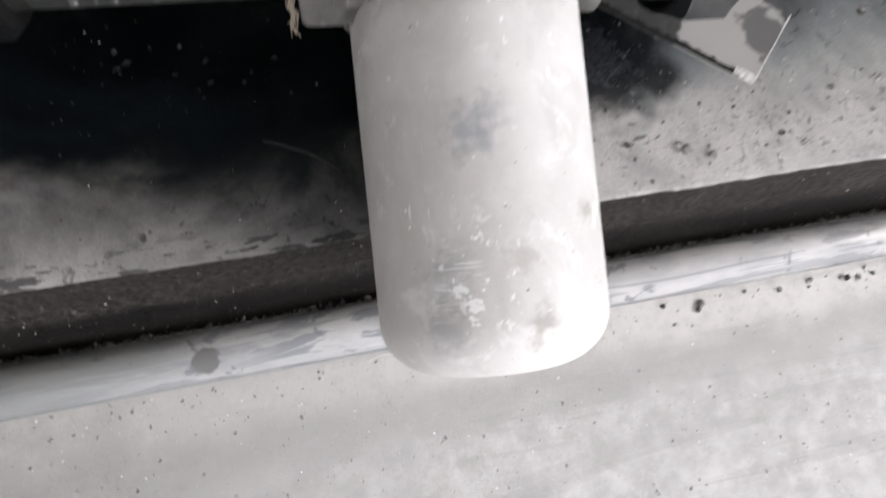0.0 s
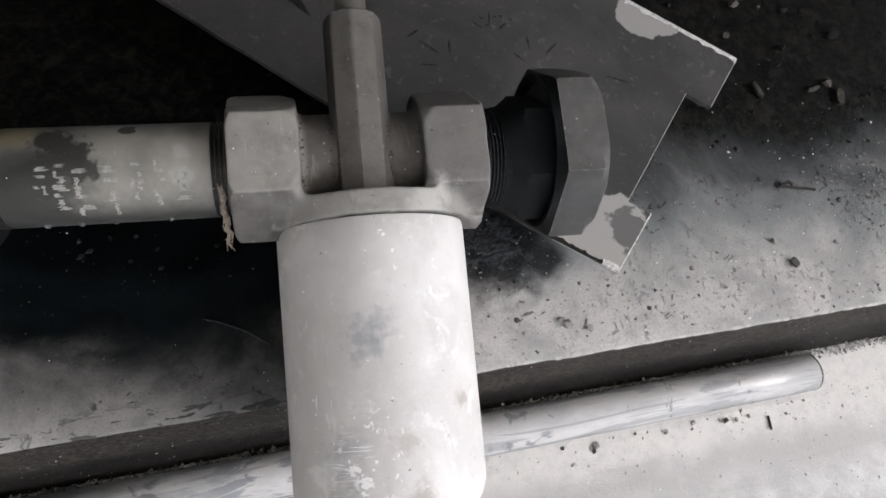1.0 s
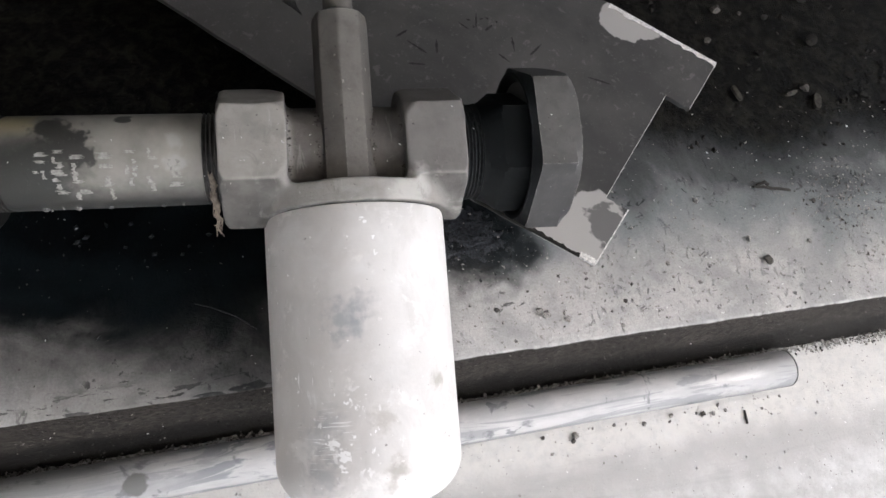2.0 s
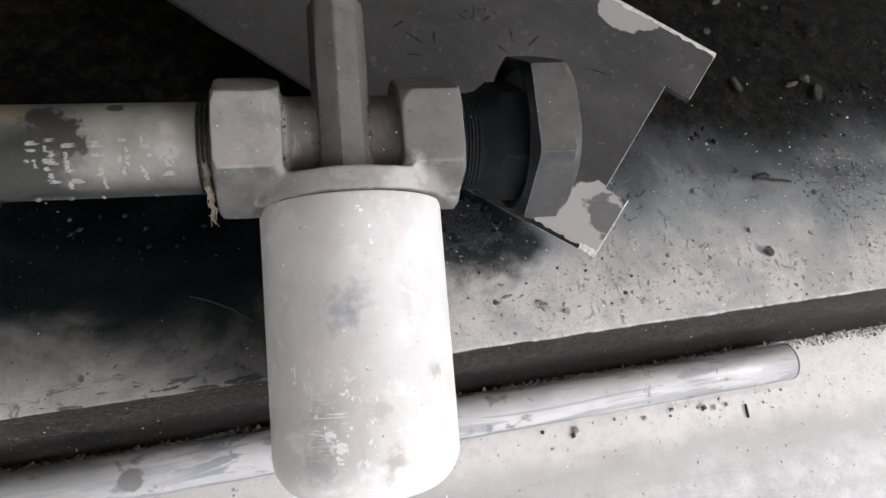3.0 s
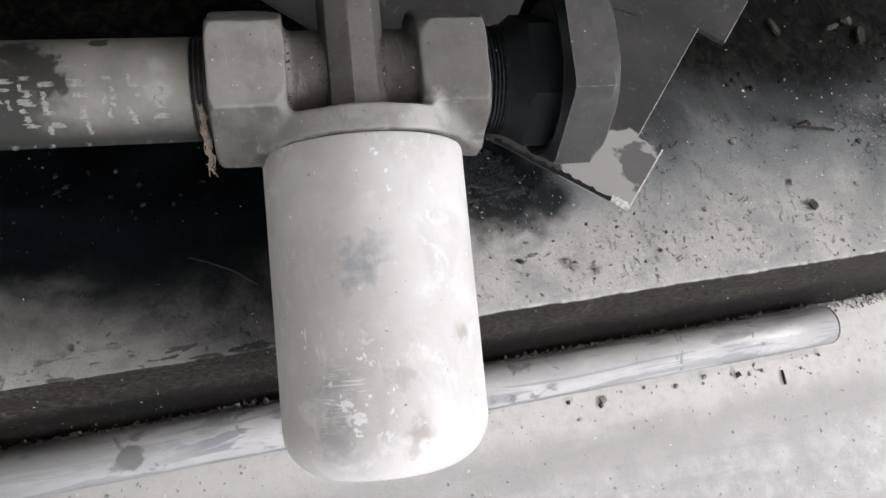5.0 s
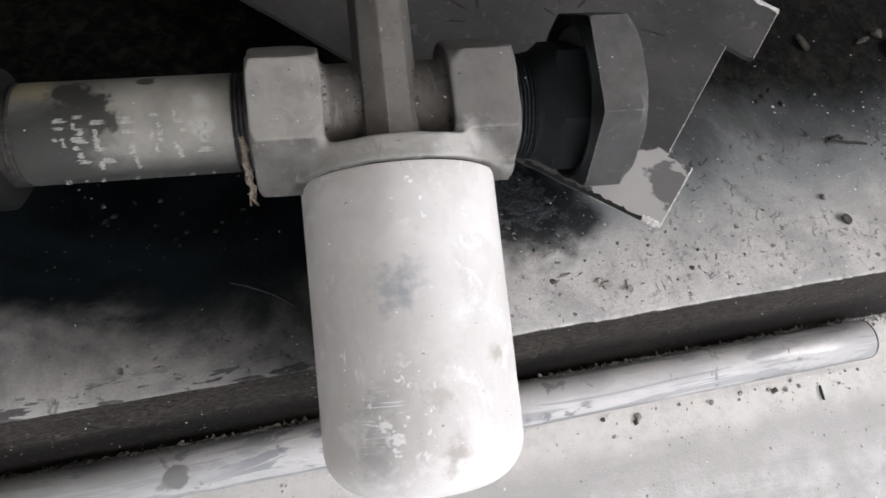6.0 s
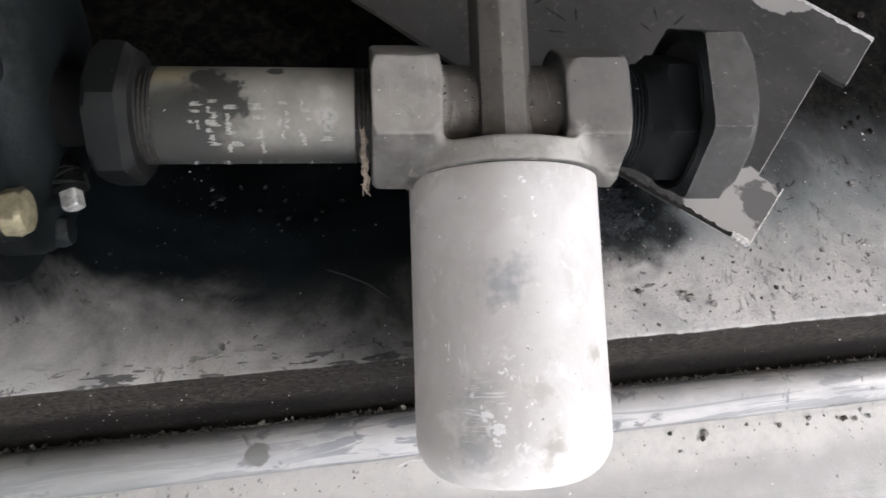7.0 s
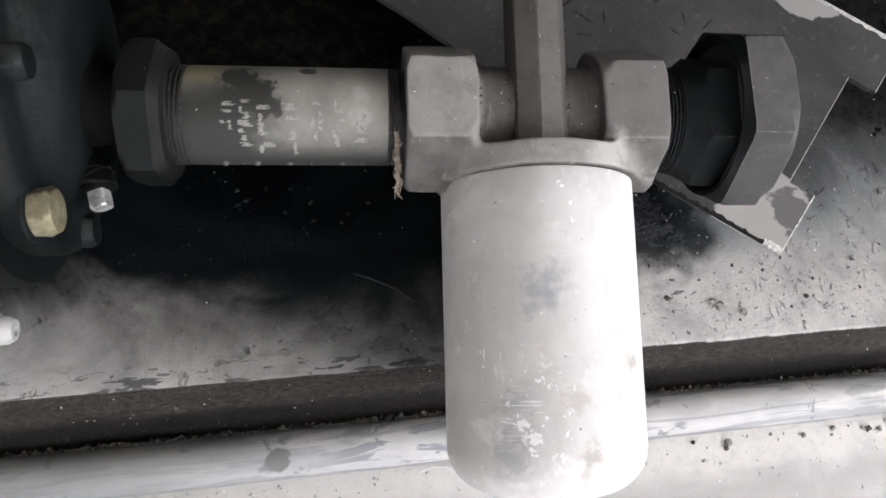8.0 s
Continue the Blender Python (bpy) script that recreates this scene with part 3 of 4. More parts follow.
def lump(rng, size, flat=0.75):
    bm = bmesh.new()
    for v in chunk_points(rng, size, flat):
        bm.verts.new(v)
    hull = bmesh.ops.convex_hull(bm, input=bm.verts)
    loose = [v for v in bm.verts if not v.link_faces]
    bmesh.ops.delete(bm, geom=loose, context="VERTS")
    bmesh.ops.subdivide_edges(bm, edges=bm.edges[:], cuts=1, smooth=0.35)
    for v in bm.verts:
        v.co += Vector((rng.uniform(-1, 1), rng.uniform(-1, 1), rng.uniform(-1, 1))) * size * 0.17
    low = min(v.co.z for v in bm.verts)
    bmesh.ops.translate(bm, verts=bm.verts, vec=(0, 0, -low - size * 0.08))
    return bm


def grit(name, mat, label, sampler, count, seed):
    """Loose grains, too many to count, as one body. sampler(rng) gives a place and a size."""
    rng = random.Random(seed)
    verts, faces = [], []
    eight = ((0, 2, 4), (2, 1, 4), (1, 3, 4), (3, 0, 4), (2, 0, 5), (1, 2, 5), (3, 1, 5), (0, 3, 5))
    for _ in range(count):
        p, s = sampler(rng)
        base = len(verts)
        a, st = rng.uniform(0, 6.28), rng.uniform(0.7, 1.9)
        for v in ((1, 0, 0), (-1, 0, 0), (0, 1, 0), (0, -1, 0), (0, 0, 1), (0, 0, -0.6)):
            x, y = v[0] * st + rng.uniform(-0.3, 0.3), v[1] + rng.uniform(-0.3, 0.3)
            q = (p[0] + s * (x * math.cos(a) - y * math.sin(a)), p[1] + s * (x * math.sin(a) + y * math.cos(a)), p[2] + s * (v[2] * rng.uniform(0.5, 0.9) + 0.3))
            verts.append(q)
        faces += [tuple(base + i for i in f) for f in eight]
    me = bpy.data.meshes.new(name)
    me.from_pydata(verts, [], faces)
    me.materials.append(mat)
    return tagged(new(name, me), label, "grit", "", "stuff")


# ---- the large structure ----


def solid(name, bm, mat, label, category, kind="structure"):
    return tagged(part(name, bm, mat), label, category, "", kind)


def build_ground():
    bm = bmesh.new()
    cuts = [-60, -8, -2] + [round(-0.6 + 0.04 * i, 3) for i in range(41)] + [2, 8, 60]
    grid = [[bm.verts.new((x, y, 0.0)) for x in cuts] for y in cuts]
    for j in range(len(cuts) - 1):
        for i in range(len(cuts) - 1):
            bm.faces.new((grid[j][i], grid[j][i + 1], grid[j + 1][i + 1], grid[j + 1][i]))
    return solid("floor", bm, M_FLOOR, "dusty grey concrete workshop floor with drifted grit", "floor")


def build_beam():
    """The machine's steel base: a flat top with a slightly uneven, rounded front edge."""
    rng = random.Random(3)
    xs = [-2.0, -1.0] + [round(-0.6 + 0.008 * i, 4) for i in range(156)] + [1.2, 2.0]
    rings = []
    for x in xs:
        w = 0.0009 * noise.noise(Vector((x * 25, 0, 0))) + 0.0005 * noise.noise(Vector((x * 110, 3, 0)))
        r = 0.0022
        rings.append([(x, 0.62, -0.02), (x, -0.004, -0.02), (x, -0.004 + w * 0.4, 0.0), (x, -0.002 + w * 0.5, 0.06), (x, w, TOP - r), (x, w + r * 0.3, TOP - r * 0.3),
                      (x, w + r, TOP), (x, 0.03, TOP), (x, 0.10, TOP), (x, 0.62, TOP)])
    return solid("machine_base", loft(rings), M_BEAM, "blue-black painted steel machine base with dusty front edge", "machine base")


build_ground()
build_beam()
# unseen dark slabs, added to cut light from behind and above
solid("light_block_back", box(-1.6, 0.50, TOP, 1.6, 0.54, 1.3), M_PANEL, "unseen dark slab added behind to block light", "panel")
solid("light_block_top", loft([[(-1.6, -0.15, z), (1.6, 0.28, z), (1.6, 0.50, z), (-1.6, 0.50, z)] for z in (0.69, 0.73)]), M_PANEL, "unseen dark slab added overhead to shade the back", "panel")
# unseen walls and ceiling, added so sky light comes from front and right only
solid("wall_west", box(-3.7, -5.0, 0.0, -3.5, 3.2, 3.4), M_WALL, "unseen plain dusty grey wall, added to limit the light", "wall")
solid("wall_north", box(-3.5, 3.0, 0.0, 5.0, 3.2, 3.4), M_WALL, "unseen plain dusty grey wall, added to limit the light", "wall")
solid("ceiling", box(-3.7, -5.0, 3.4, 5.0, 3.2, 3.6), M_WALL, "unseen plain grey ceiling, added to limit the light", "ceiling")

# ---- the filter: local x along the pipe, y from bowl to stem, z out of the top faces ----
AX = Vector((0.9966, -0.0718, 0.0405)).normalized()
AY = Vector((0.0586, 0.9625, 0.2648))
AY = (AY - AX * AY.dot(AX)).normalized()
AZ = AX.cross(AY)
HEAD = Matrix.Translation((-0.0784, 0.1078, 0.2263)) @ Matrix((AX, AY, AZ)).transposed().to_4x4()
BOWL_X, BOWL_Z, BOWL_R = 0.0036, -0.0105, 0.0523


def blend(a, b, k):
    """The smaller of two distance fields, rounded into each other over k."""
    h = np.clip(0.5 + 0.5 * (b - a) / k, 0, 1)
    return b * (1 - h) + a * h - k * h * (1 - h)


def skin_of(field, low, high, step):
    """A closed mesh over the zero surface of a distance field, one vertex a crossed cell."""
    counts = [int(round((b - a) / step)) + 1 for a, b in zip(low, high)]
    axes = [a + step * np.arange(n) for a, n in zip(low, counts)]
    f = field(*np.meshgrid(*axes, indexing="ij"))
    cells = tuple(n - 1 for n in counts)
    total, hits = np.zeros(cells + (3,)), np.zeros(cells)
    crossings = []
    for d in range(3):
        near = [slice(None)] * 3
        far = [slice(None)] * 3
        near[d], far[d] = slice(0, -1), slice(1, None)
        f0, f1 = f[tuple(near)], f[tuple(far)]
        where = np.argwhere((f0 < 0) != (f1 < 0))
        u, v = [e for e in range(3) if e != d]
        where = where[(where[:, u] > 0) & (where[:, u] < cells[u]) & (where[:, v] > 0) & (where[:, v] < cells[v])]
        a, b = f0[tuple(where.T)], f1[tuple(where.T)]
        spot = where.astype(float)
        spot[:, d] += a / (a - b)
        around = []
        for du, dv in ((0, 0), (-1, 0), (-1, -1), (0, -1)):
            c = where.copy()
            c[:, u] += du
            c[:, v] += dv
            np.add.at(total, tuple(c.T), spot)
            np.add.at(hits, tuple(c.T), 1)
            around.append(c)
        crossings.append((around, (a < 0) != (d == 1)))
    used = np.argwhere(hits > 0)
    number = np.full(cells, -1)
    number[tuple(used.T)] = np.arange(len(used))
    verts = total[tuple(used.T)] / hits[tuple(used.T)][:, None] * step + np.array(low)
    faces = []
    for around, flip in crossings:
        quad = np.stack([number[tuple(c.T)] for c in around], 1)
        quad[~flip] = quad[~flip][:, ::-1]
        faces += quad.tolist()
    return verts.tolist(), faces


def head_field(x, y, z):
    """Two hexagonal ports on a round neck, running into the collar over the bowl."""
    r = np.hypot(y, z)
    hexagon = np.maximum(np.abs(z), 0.5 * np.abs(z) + 0.8660 * np.abs(y)) - 0.0354
    ports = None
    for x0, x1, sign in ((-0.0697, -0.0335, 1), (0.0304, 0.0652, -1)):
        outer, inner = (x - x0, x1 - x) if sign > 0 else (x1 - x, x - x0)
        body = -blend(-hexagon, blend(outer, inner, 0.001), 0.0014)
        body = np.maximum(body, 0.75 * (r - 0.0374 - 1.3 * outer))
        body = -blend(-body, -0.8 * (r - 0.0368 - 0.62 * inner), 0.0012)
        ports = body if ports is None else np.minimum(ports, body)
    neck = np.maximum(r - 0.0276, np.abs(x + 0.0015) - 0.036)
    around = np.hypot(x - BOWL_X, z - BOWL_Z)
    collar = -blend(0.0553 - around, blend(y + 0.0362, -0.0232 - y, 0.001), 0.0016)
    lump = 0.00010 * (np.sin(x * 310 + 2 * np.sin(y * 190)) + np.sin(z * 270 + x * 150))
    return blend(blend(ports, collar, 0.006), neck, 0.0042) + lump


def build_filter():
    f = thing("line_filter", HEAD, "pale grey dusty metal line filter with a long round bowl", "filter")
    me = bpy.data.meshes.new("head")
    verts, faces = skin_of(head_field, (-0.073, -0.046, -0.069), (0.069, 0.046, 0.048), 0.0009)
    me.from_pydata(verts, [], faces)
    me.polygons.foreach_set("use_smooth", [True] * len(me.polygons))
    me.materials.append(M_CASTHEAD)
    head = new("head", me)
    head.parent = f
    tagged(head, "dusty cast head with two hexagonal ports")
    # black ring added to draw the dark gap between collar and bowl
    part("gap_ring", turned([(-0.0360, 0.047), (-0.0360, 0.0517), (-0.0364, 0.0517), (-0.0364, 0.047)], "y", 96, (BOWL_X, BOWL_Z)), M_BLACK, f, "thin black ring for the dark gap under the collar")
    prof = [(-0.034, 0.049), (-0.0363, 0.049), (-0.0364, 0.0516), (-0.0367, BOWL_R - 0.0002), (-0.0373, BOWL_R)]
    prof += [(-0.040 - 0.1335 * i / 8, BOWL_R) for i in range(1, 9)]
    for i in range(1, 13):
        a = math.pi / 2 * i / 12
        prof.append((-0.1735 - 0.0245 * math.sin(a), BOWL_R - 0.0255 * (1 - math.cos(a))))
    prof += [(-0.1992, 0.018), (-0.2000, 0.010), (-0.2003, 0.001)]
    part("bowl", turned(prof, "y", 128, (BOWL_X, BOWL_Z)), M_BOWL, f, "pale grey scuffed bowl", 40)
    stem = part("stem", nut([(-0.026, 0.0164), (0.0745, 0.0164), (0.0785, 0.0152), (0.080, 0.0128)], 0.0146, 8, 16, "y", 64), M_STEM, f, "dusty faceted stem")
    stem.location = (-0.0008, -0.004, 0.0205)
    part("stem_tip", turned([(0.079, 0.0085), (0.100, 0.0085), (0.104, 0.007)], "y", 32, (0.0, 0.0)), M_STEM, stem, "narrow stem tip")
    return f


def thread_bm(x0, x1, r, pitch=0.0023, seg=72, depth=0.0011):
    """Ring after ring of a pipe thread."""
    prof = [(x0, r - depth)]
    n = int((x1 - x0) / pitch)
    for i in range(n):
        a = x0 + i * pitch
        prof += [(a + pitch * 0.2, r - depth), (a + pitch * 0.45, r), (a + pitch * 0.65, r), (a + pitch * 0.9, r - depth)]
    prof.append((x1, r - depth))
    return turned(prof, "x", seg)


def mark_bm(x, a0, w, span, r, rng):
    """A flake of old lettering wrapped on the pipe, too worn to read."""
    bm = bmesh.new()
    n = 6
    rows = []
    for i in range(n + 1):
        a = radians(a0 + span * i / n)
        j0, j1 = rng.uniform(-0.5, 0.4) * w, rng.uniform(-0.4, 0.5) * w
        rows.append([bm.verts.new((x + e, -rr * math.sin(a), rr * math.cos(a))) for rr in (r + 0.00025, r - 0.0003) for e in (-w / 2 + j0, w / 2 + j1)])
    for p, q in zip(rows, rows[1:]):
        bm.faces.new((p[0], p[1], q[1], q[0]))
        bm.faces.new((p[1], p[3], q[3], q[1]))
        bm.faces.new((p[0], q[0], q[2], p[2]))
    return bm


def build_pipe():
    r = 0.0255
    f = thing("pipe_nipple", HEAD, "dust-grey threaded steel pipe with worn white markings", "pipe")
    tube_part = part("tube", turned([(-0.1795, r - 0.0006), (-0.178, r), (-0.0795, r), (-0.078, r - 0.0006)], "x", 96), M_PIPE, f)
    near = part("thread", thread_bm(-0.0790, -0.068, r + 0.0002), M_THREAD, f, "dark steel pipe thread")
    part("thread", thread_bm(-0.191, -0.1785, r + 0.0002), M_THREAD, f, "dark steel pipe thread")
    rng = random.Random(11)
    for x, first, last in ((-0.158, 2, 30), (-0.149, 0, 52), (-0.1397, 6, 54), (-0.1267, 4, 58), (-0.1137, 2, 46), (-0.103, 0, 48), (-0.0925, 14, 50)):
        a0 = first
        while a0 < last:
            span = rng.uniform(5, 12)
            for dx in rng.choice(((-0.0015,), (0.0014,), (-0.0016, 0.0015), (0.0,), (0.0004,))):
                wide = rng.uniform(0.0032, 0.0052) if abs(dx) < 0.001 else rng.uniform(0.0012, 0.0024)
                part("marking_bar", mark_bm(x + dx + rng.uniform(-0.0006, 0.0006), a0, wide, span if wide < 0.002 else rng.uniform(3, 8), r, rng), M_MARK, tube_part, "worn white paint mark")
            a0 += span * rng.uniform(0.8, 1.3)
    for x, size in ((-0.1616, 0.0022), (-0.1530, 0.0012), (-0.1454, 0.0020), (-0.1290, 0.0018), (-0.1180, 0.0011), (-0.1016, 0.0017), (-0.0910, 0.0012)):
        bm = turned([(-size, 0.0003), (-size * 0.8, size * 0.55), (-size * 0.3, size * 0.9), (size * 0.3, size * 0.95), (size * 0.8, size * 0.6), (size, 0.0003)], "x", 16)
        a = radians(88)
        part("droplet", bm, M_DROP, tube_part, "hanging drop").location = (x, -(r - size * 0.25) * math.sin(a), (r - size * 0.25) * math.cos(a))
    strand = [(-0.0740, -0.014, 0.0215), (-0.0732, -0.0195, 0.0170), (-0.0742, -0.0245, 0.0125), (-0.0728, -0.0285, 0.0080), (-0.0736, -0.0325, 0.0045), (-0.0722, -0.0355, 0.0010), (-0.0738, -0.039, -0.002), (-0.0722, -0.0425, -0.004)]
    part("sealing_fibre", tube(strand, [0.0008, 0.0017, 0.0020, 0.0016, 0.0009, 0.0006, 0.0005, 0.0003], 7), M_TAPE, near, "frayed strand of thread sealing fibre")
    for k in range(18):
        q = [(x + rng.uniform(-0.0022, 0.0022), y + rng.uniform(-0.0022, 0.0022), z + rng.uniform(0, 0.002)) for x, y, z in strand[k % 3:4 + k % 5]]
        part("sealing_fibre", tube(q, 0.00028, 5), M_TAPE, near)
    return f


def build_union_nut():
    f = thing("union_nut", HEAD, "large dark grey hexagonal union nut on the pipe", "nut")
    body = part("nut_body", nut([(-0.2085, 0.0350), (-0.2060, 0.0378), (-0.2045, 0.0388), (-0.1940, 0.0388), (-0.1926, 0.0380)], 0.0338, 6, -28.0), M_DARKNUT, f, "dark grey hexagon")
    part("nut_rim", nut([(-0.1926, 0.0379), (-0.1878, 0.0330), (-0.1872, 0.0262)], 0.0337, 6, -28.0), M_NUTRIM, body, "dusty chamfered rim")
    return f


def build_reducer():
    f = thing("hex_bushing", HEAD, "oily black hexagonal bushing between two nuts", "bushing")
    part("bushing_thread", thread_bm(0.0645, 0.080, 0.0285, 0.002), M_BUSH, f, "oily black thread")
    part("bushing_body", nut([(0.0765, 0.0290), (0.0800, 0.0296), (0.0875, 0.0357), (0.0886, 0.0370), (0.108, 0.0370)], 0.0320, 6, 0.0), M_BUSH, f, "oily black hexagon")
    g = thing("hex_nut", HEAD @ Matrix.Translation((0.0035, 0.003, 0.0)), "big dusty grey hexagonal nut, dark inside", "nut")
    body = part("nut_body", nut([(0.1008, 0.0508), (0.1018, 0.0518), (0.121, 0.0518), (0.1255, 0.0465), (0.1262, 0.012)], 0.0450, 6, -3.5), M_NUT, g, "dusty grey hexagon")
    part("nut_mouth", nut([(0.116, 0.0355), (0.101, 0.0385), (0.0985, 0.0400), (0.0968, 0.0425), (0.0968, 0.0445), (0.1007, 0.0506)], 0.0450, 6, -3.5, ends=False), M_BUSH, body, "oily black chamfered mouth")
    return f


def build_sheet():
    """A stiff torn sheet that leans up from the base; its plane rises toward the front."""
    outline = [(-0.3030, 0.3892), (-0.1742, 0.2748), (-0.0817, 0.1908), (0.0156, 0.1015), (0.0568, 0.0708), (0.0769, 0.0551), (0.0905, 0.0440), (0.1122, 0.0654), (0.1313, 0.0845),
               (0.1165, 0.0958), (0.1607, 0.142), (0.2025, 0.1863), (0.2200, 0.1725), (0.2448, 0.1975), (0.2663, 0.2196), (0.2413, 0.2398), (0.2149, 0.2608), (0.1844, 0.285), (-0.08, 0.506),
               (-0.1181, 0.506), (-0.1127, 0.3029), (-0.0975, 0.2819), (-0.0875, 0.2709), (-0.0734, 0.2587), (-0.0855, 0.2728), (-0.0966, 0.2858), (-0.1217, 0.308), (-0.128, 0.506), (-0.30, 0.506)]
    rng = random.Random(5)
    pts = []
    for i, a in enumerate(outline):
        b = outline[(i + 1) % len(outline)]
        n = 6
        for k in range(n):
            e = 0.0006 if k else 0.0
            pts.append((a[0] + (b[0] - a[0]) * k / n + rng.uniform(-e, e), a[1] + (b[1] - a[1]) * k / n + rng.uniform(-e, e)))
    plane = lambda x, y: 0.147 + 0.0516 * (0.479 - x - y)
    f = thing("torn_sheet", Matrix(), "dark grey torn stiff sheet lying under the pipe fittings", "sheet")
    bm = bmesh.new()
    top = [bm.verts.new((x, y, plane(x, y))) for x, y in pts]
    face = bm.faces.new(top)
    ext = bmesh.ops.extrude_face_region(bm, geom=[face])
    bmesh.ops.translate(bm, verts=[v for v in ext["geom"] if isinstance(v, bmesh.types.BMVert)], vec=(0, 0, -0.0040))
    sheet = part("sheet_body", bm, M_SHEET, f)
    # the pale torn layer along two edges
    for a, b, wide in (((0.2663, 0.2196), (0.1844, 0.285), 0.0056), ((0.0905, 0.0440), (0.1313, 0.0845), 0.0006), ((0.0905, 0.0440), (0.081, 0.0518), 0.0045), ((0.2200, 0.1725), (0.2663, 0.2196), 0.0002), ((0.1165, 0.0958), (0.2025, 0.1863), 0.0002), ((0.081, 0.0518), (0.0156, 0.1015), 0.0019)):
        dark = wide == 0.0019
        bm = bmesh.new()
        n = 48 if dark else 24
        A, B = Vector(a), Vector(b)
        side = Vector((-(B - A).y, (B - A).x)).normalized()
        if side.dot(Vector((0.12, 0.19)) - A) < 0:
            side = -side
        rows = []
        for i in range(n + 1):
            p = A + (B - A) * i / n
            w = wide * (0.75 + 0.45 * noise.noise(Vector((p.x * 160, p.y * 160, wide * 900))) + rng.uniform(-0.2, 0.2) * (3.0 if dark else 1.0))
            o, q = p - side * min(0.0005, wide), p + side * w
            rows.append([bm.verts.new((c.x, c.y, plane(c.x, c.y) + z)) for c, z in ((o, -0.0018), (o, 0.0001 + min(0.0003, wide * 0.2)), (q, 0.0001 + min(0.0004, wide * 0.2)), (q, -0.001))])
        for p, q in zip(rows, rows[1:]):
            for i in range(3):
                bm.faces.new((p[i], p[i + 1], q[i + 1], q[i]))
        part("torn_edge", bm, M_RUBBLE if dark else M_TORN, sheet, "blackened crumbling torn edge" if dark else "pale torn paper layer")
    # short dark strokes scraped into the coating
    strokes = ((-0.0055, 0.2426, 0.0077, 0.2303), (0.0183, 0.2442, 0.0158, 0.2302), (-0.0089, 0.2206, 0.004, 0.2194), (0.0399, 0.2616, 0.0476, 0.254), (0.0574, 0.2707, 0.0538, 0.2558),
               (0.0608, 0.2529, 0.0681, 0.2588), (0.0664, 0.2297, 0.0737, 0.2211), (0.0821, 0.247, 0.0806, 0.2324), (0.0932, 0.2283, 0.1064, 0.2399), (0.1374, 0.2057, 0.1554, 0.1984),
               (-0.0137, 0.2459, -0.0035, 0.2527), (0.0478, 0.2646, 0.0508, 0.2634), (0.0589, 0.2647, 0.0621, 0.2659), (0.0509, 0.2575, 0.053, 0.2564), (0.064, 0.267, 0.067, 0.265), (0.072, 0.262, 0.074, 0.2625))
    for x0, y0, x1, y1 in strokes:
        bm = bmesh.new()
        A, B = Vector((x0, y0)), Vector((x1, y1))
        side = Vector((-(B - A).y, (B - A).x)).normalized()
        left, right = [], []
        for i in range(9):
            p = A + (B - A) * i / 8
            w = 0.0011 * math.sin(math.pi * (i + 0.7) / 9.4) * rng.uniform(0.5, 1.4)
            for row, k in ((left, -1), (right, 1)):
                q = p + side * w * k
                row.append(bm.verts.new((q.x, q.y, plane(q.x, q.y) + 0.0003)))
        for i in range(8):
            bm.faces.new((left[i], right[i], right[i + 1], left[i + 1]))
        part("scrape", bm, M_GREASE, sheet, "short dark scrape in the coating")
    return f


def hex_bolt(name, m, size, length, mat, label):
    f = thing(name, m, label, "bolt", "bolts on the compressor cover")
    part("bolt_head", nut([(0, size * 1.05), (length * 0.75, size * 1.15), (length, size * 0.93), (length + 0.0004, size * 0.5)], size, 6, 12), mat, f)
    part("washer", turned([(-0.0015, size * 1.3), (0.0, size * 1.3)], "x", 32), M_CAST, f)
    return f


def build_compressor():
    cy, cz = 0.155, 0.218
    m = Matrix.Translation((-0.322, cy, cz))
    f = thing("compressor", m, "dark blue-grey cast compressor end with bolted cover", "compressor")
    part("cover", turned([(-0.03, 0.100), (-0.006, 0.100), (-0.002, 0.098), (0.0, 0.094), (0.001, 0.082), (0.003, 0.078), (0.008, 0.072), (0.014, 0.063), (0.018, 0.050), (0.020, 0.035), (0.021, 0.02)], "x", 96), M_CAST, f, "domed cast cover", 40)
    # hub coloured black to stand for the dark gap beside the nut
    part("hub", turned([(0.010, 0.021), (0.030, 0.020), (0.038, 0.020)], "x", 64, (-0.032, 0.009)), M_BLACK, f, "short outlet coloured black for the dark gap round it")
    part("flange", turned([(-0.07, 0.112), (-0.068, 0.115), (-0.022, 0.115), (-0.019, 0.1135), (-0.018, 0.111)], "x", 96), M_CAST, f, "round flange")
    part("crankcase", turned([(-0.60, 0.13), (-0.095, 0.13), (-0.085, 0.126), (-0.07, 0.12)], "x", 96), M_CAST, f, "cast body")
    part("foot", box(-0.50, -0.085, TOP - cz, -0.05, 0.09, -0.05, 0.006), M_CAST, f, "cast foot on the base")
    return f


build_filter()
build_pipe()
build_union_nut()
build_reducer()
build_sheet()
build_compressor()
hex_bolt("zinc_bolt", pose(-0.3225, 0.0600, 0.2345, 0, -3, 0), 0.0106, 0.010, M_ZINC, "yellow zinc-plated hexagon bolt in the cover")
hex_bolt("zinc_bolt", pose(-0.345, 0.098, 0.281, 0, -3, 0), 0.0095, 0.012, M_STEEL, "bright hexagon bolt at the rim of the flange")
hex_bolt("dark_bolt", pose(-0.3225, 0.106, 0.283, 0, -3, 0), 0.0078, 0.010, M_CAST, "dark painted hexagon bolt in the cover")
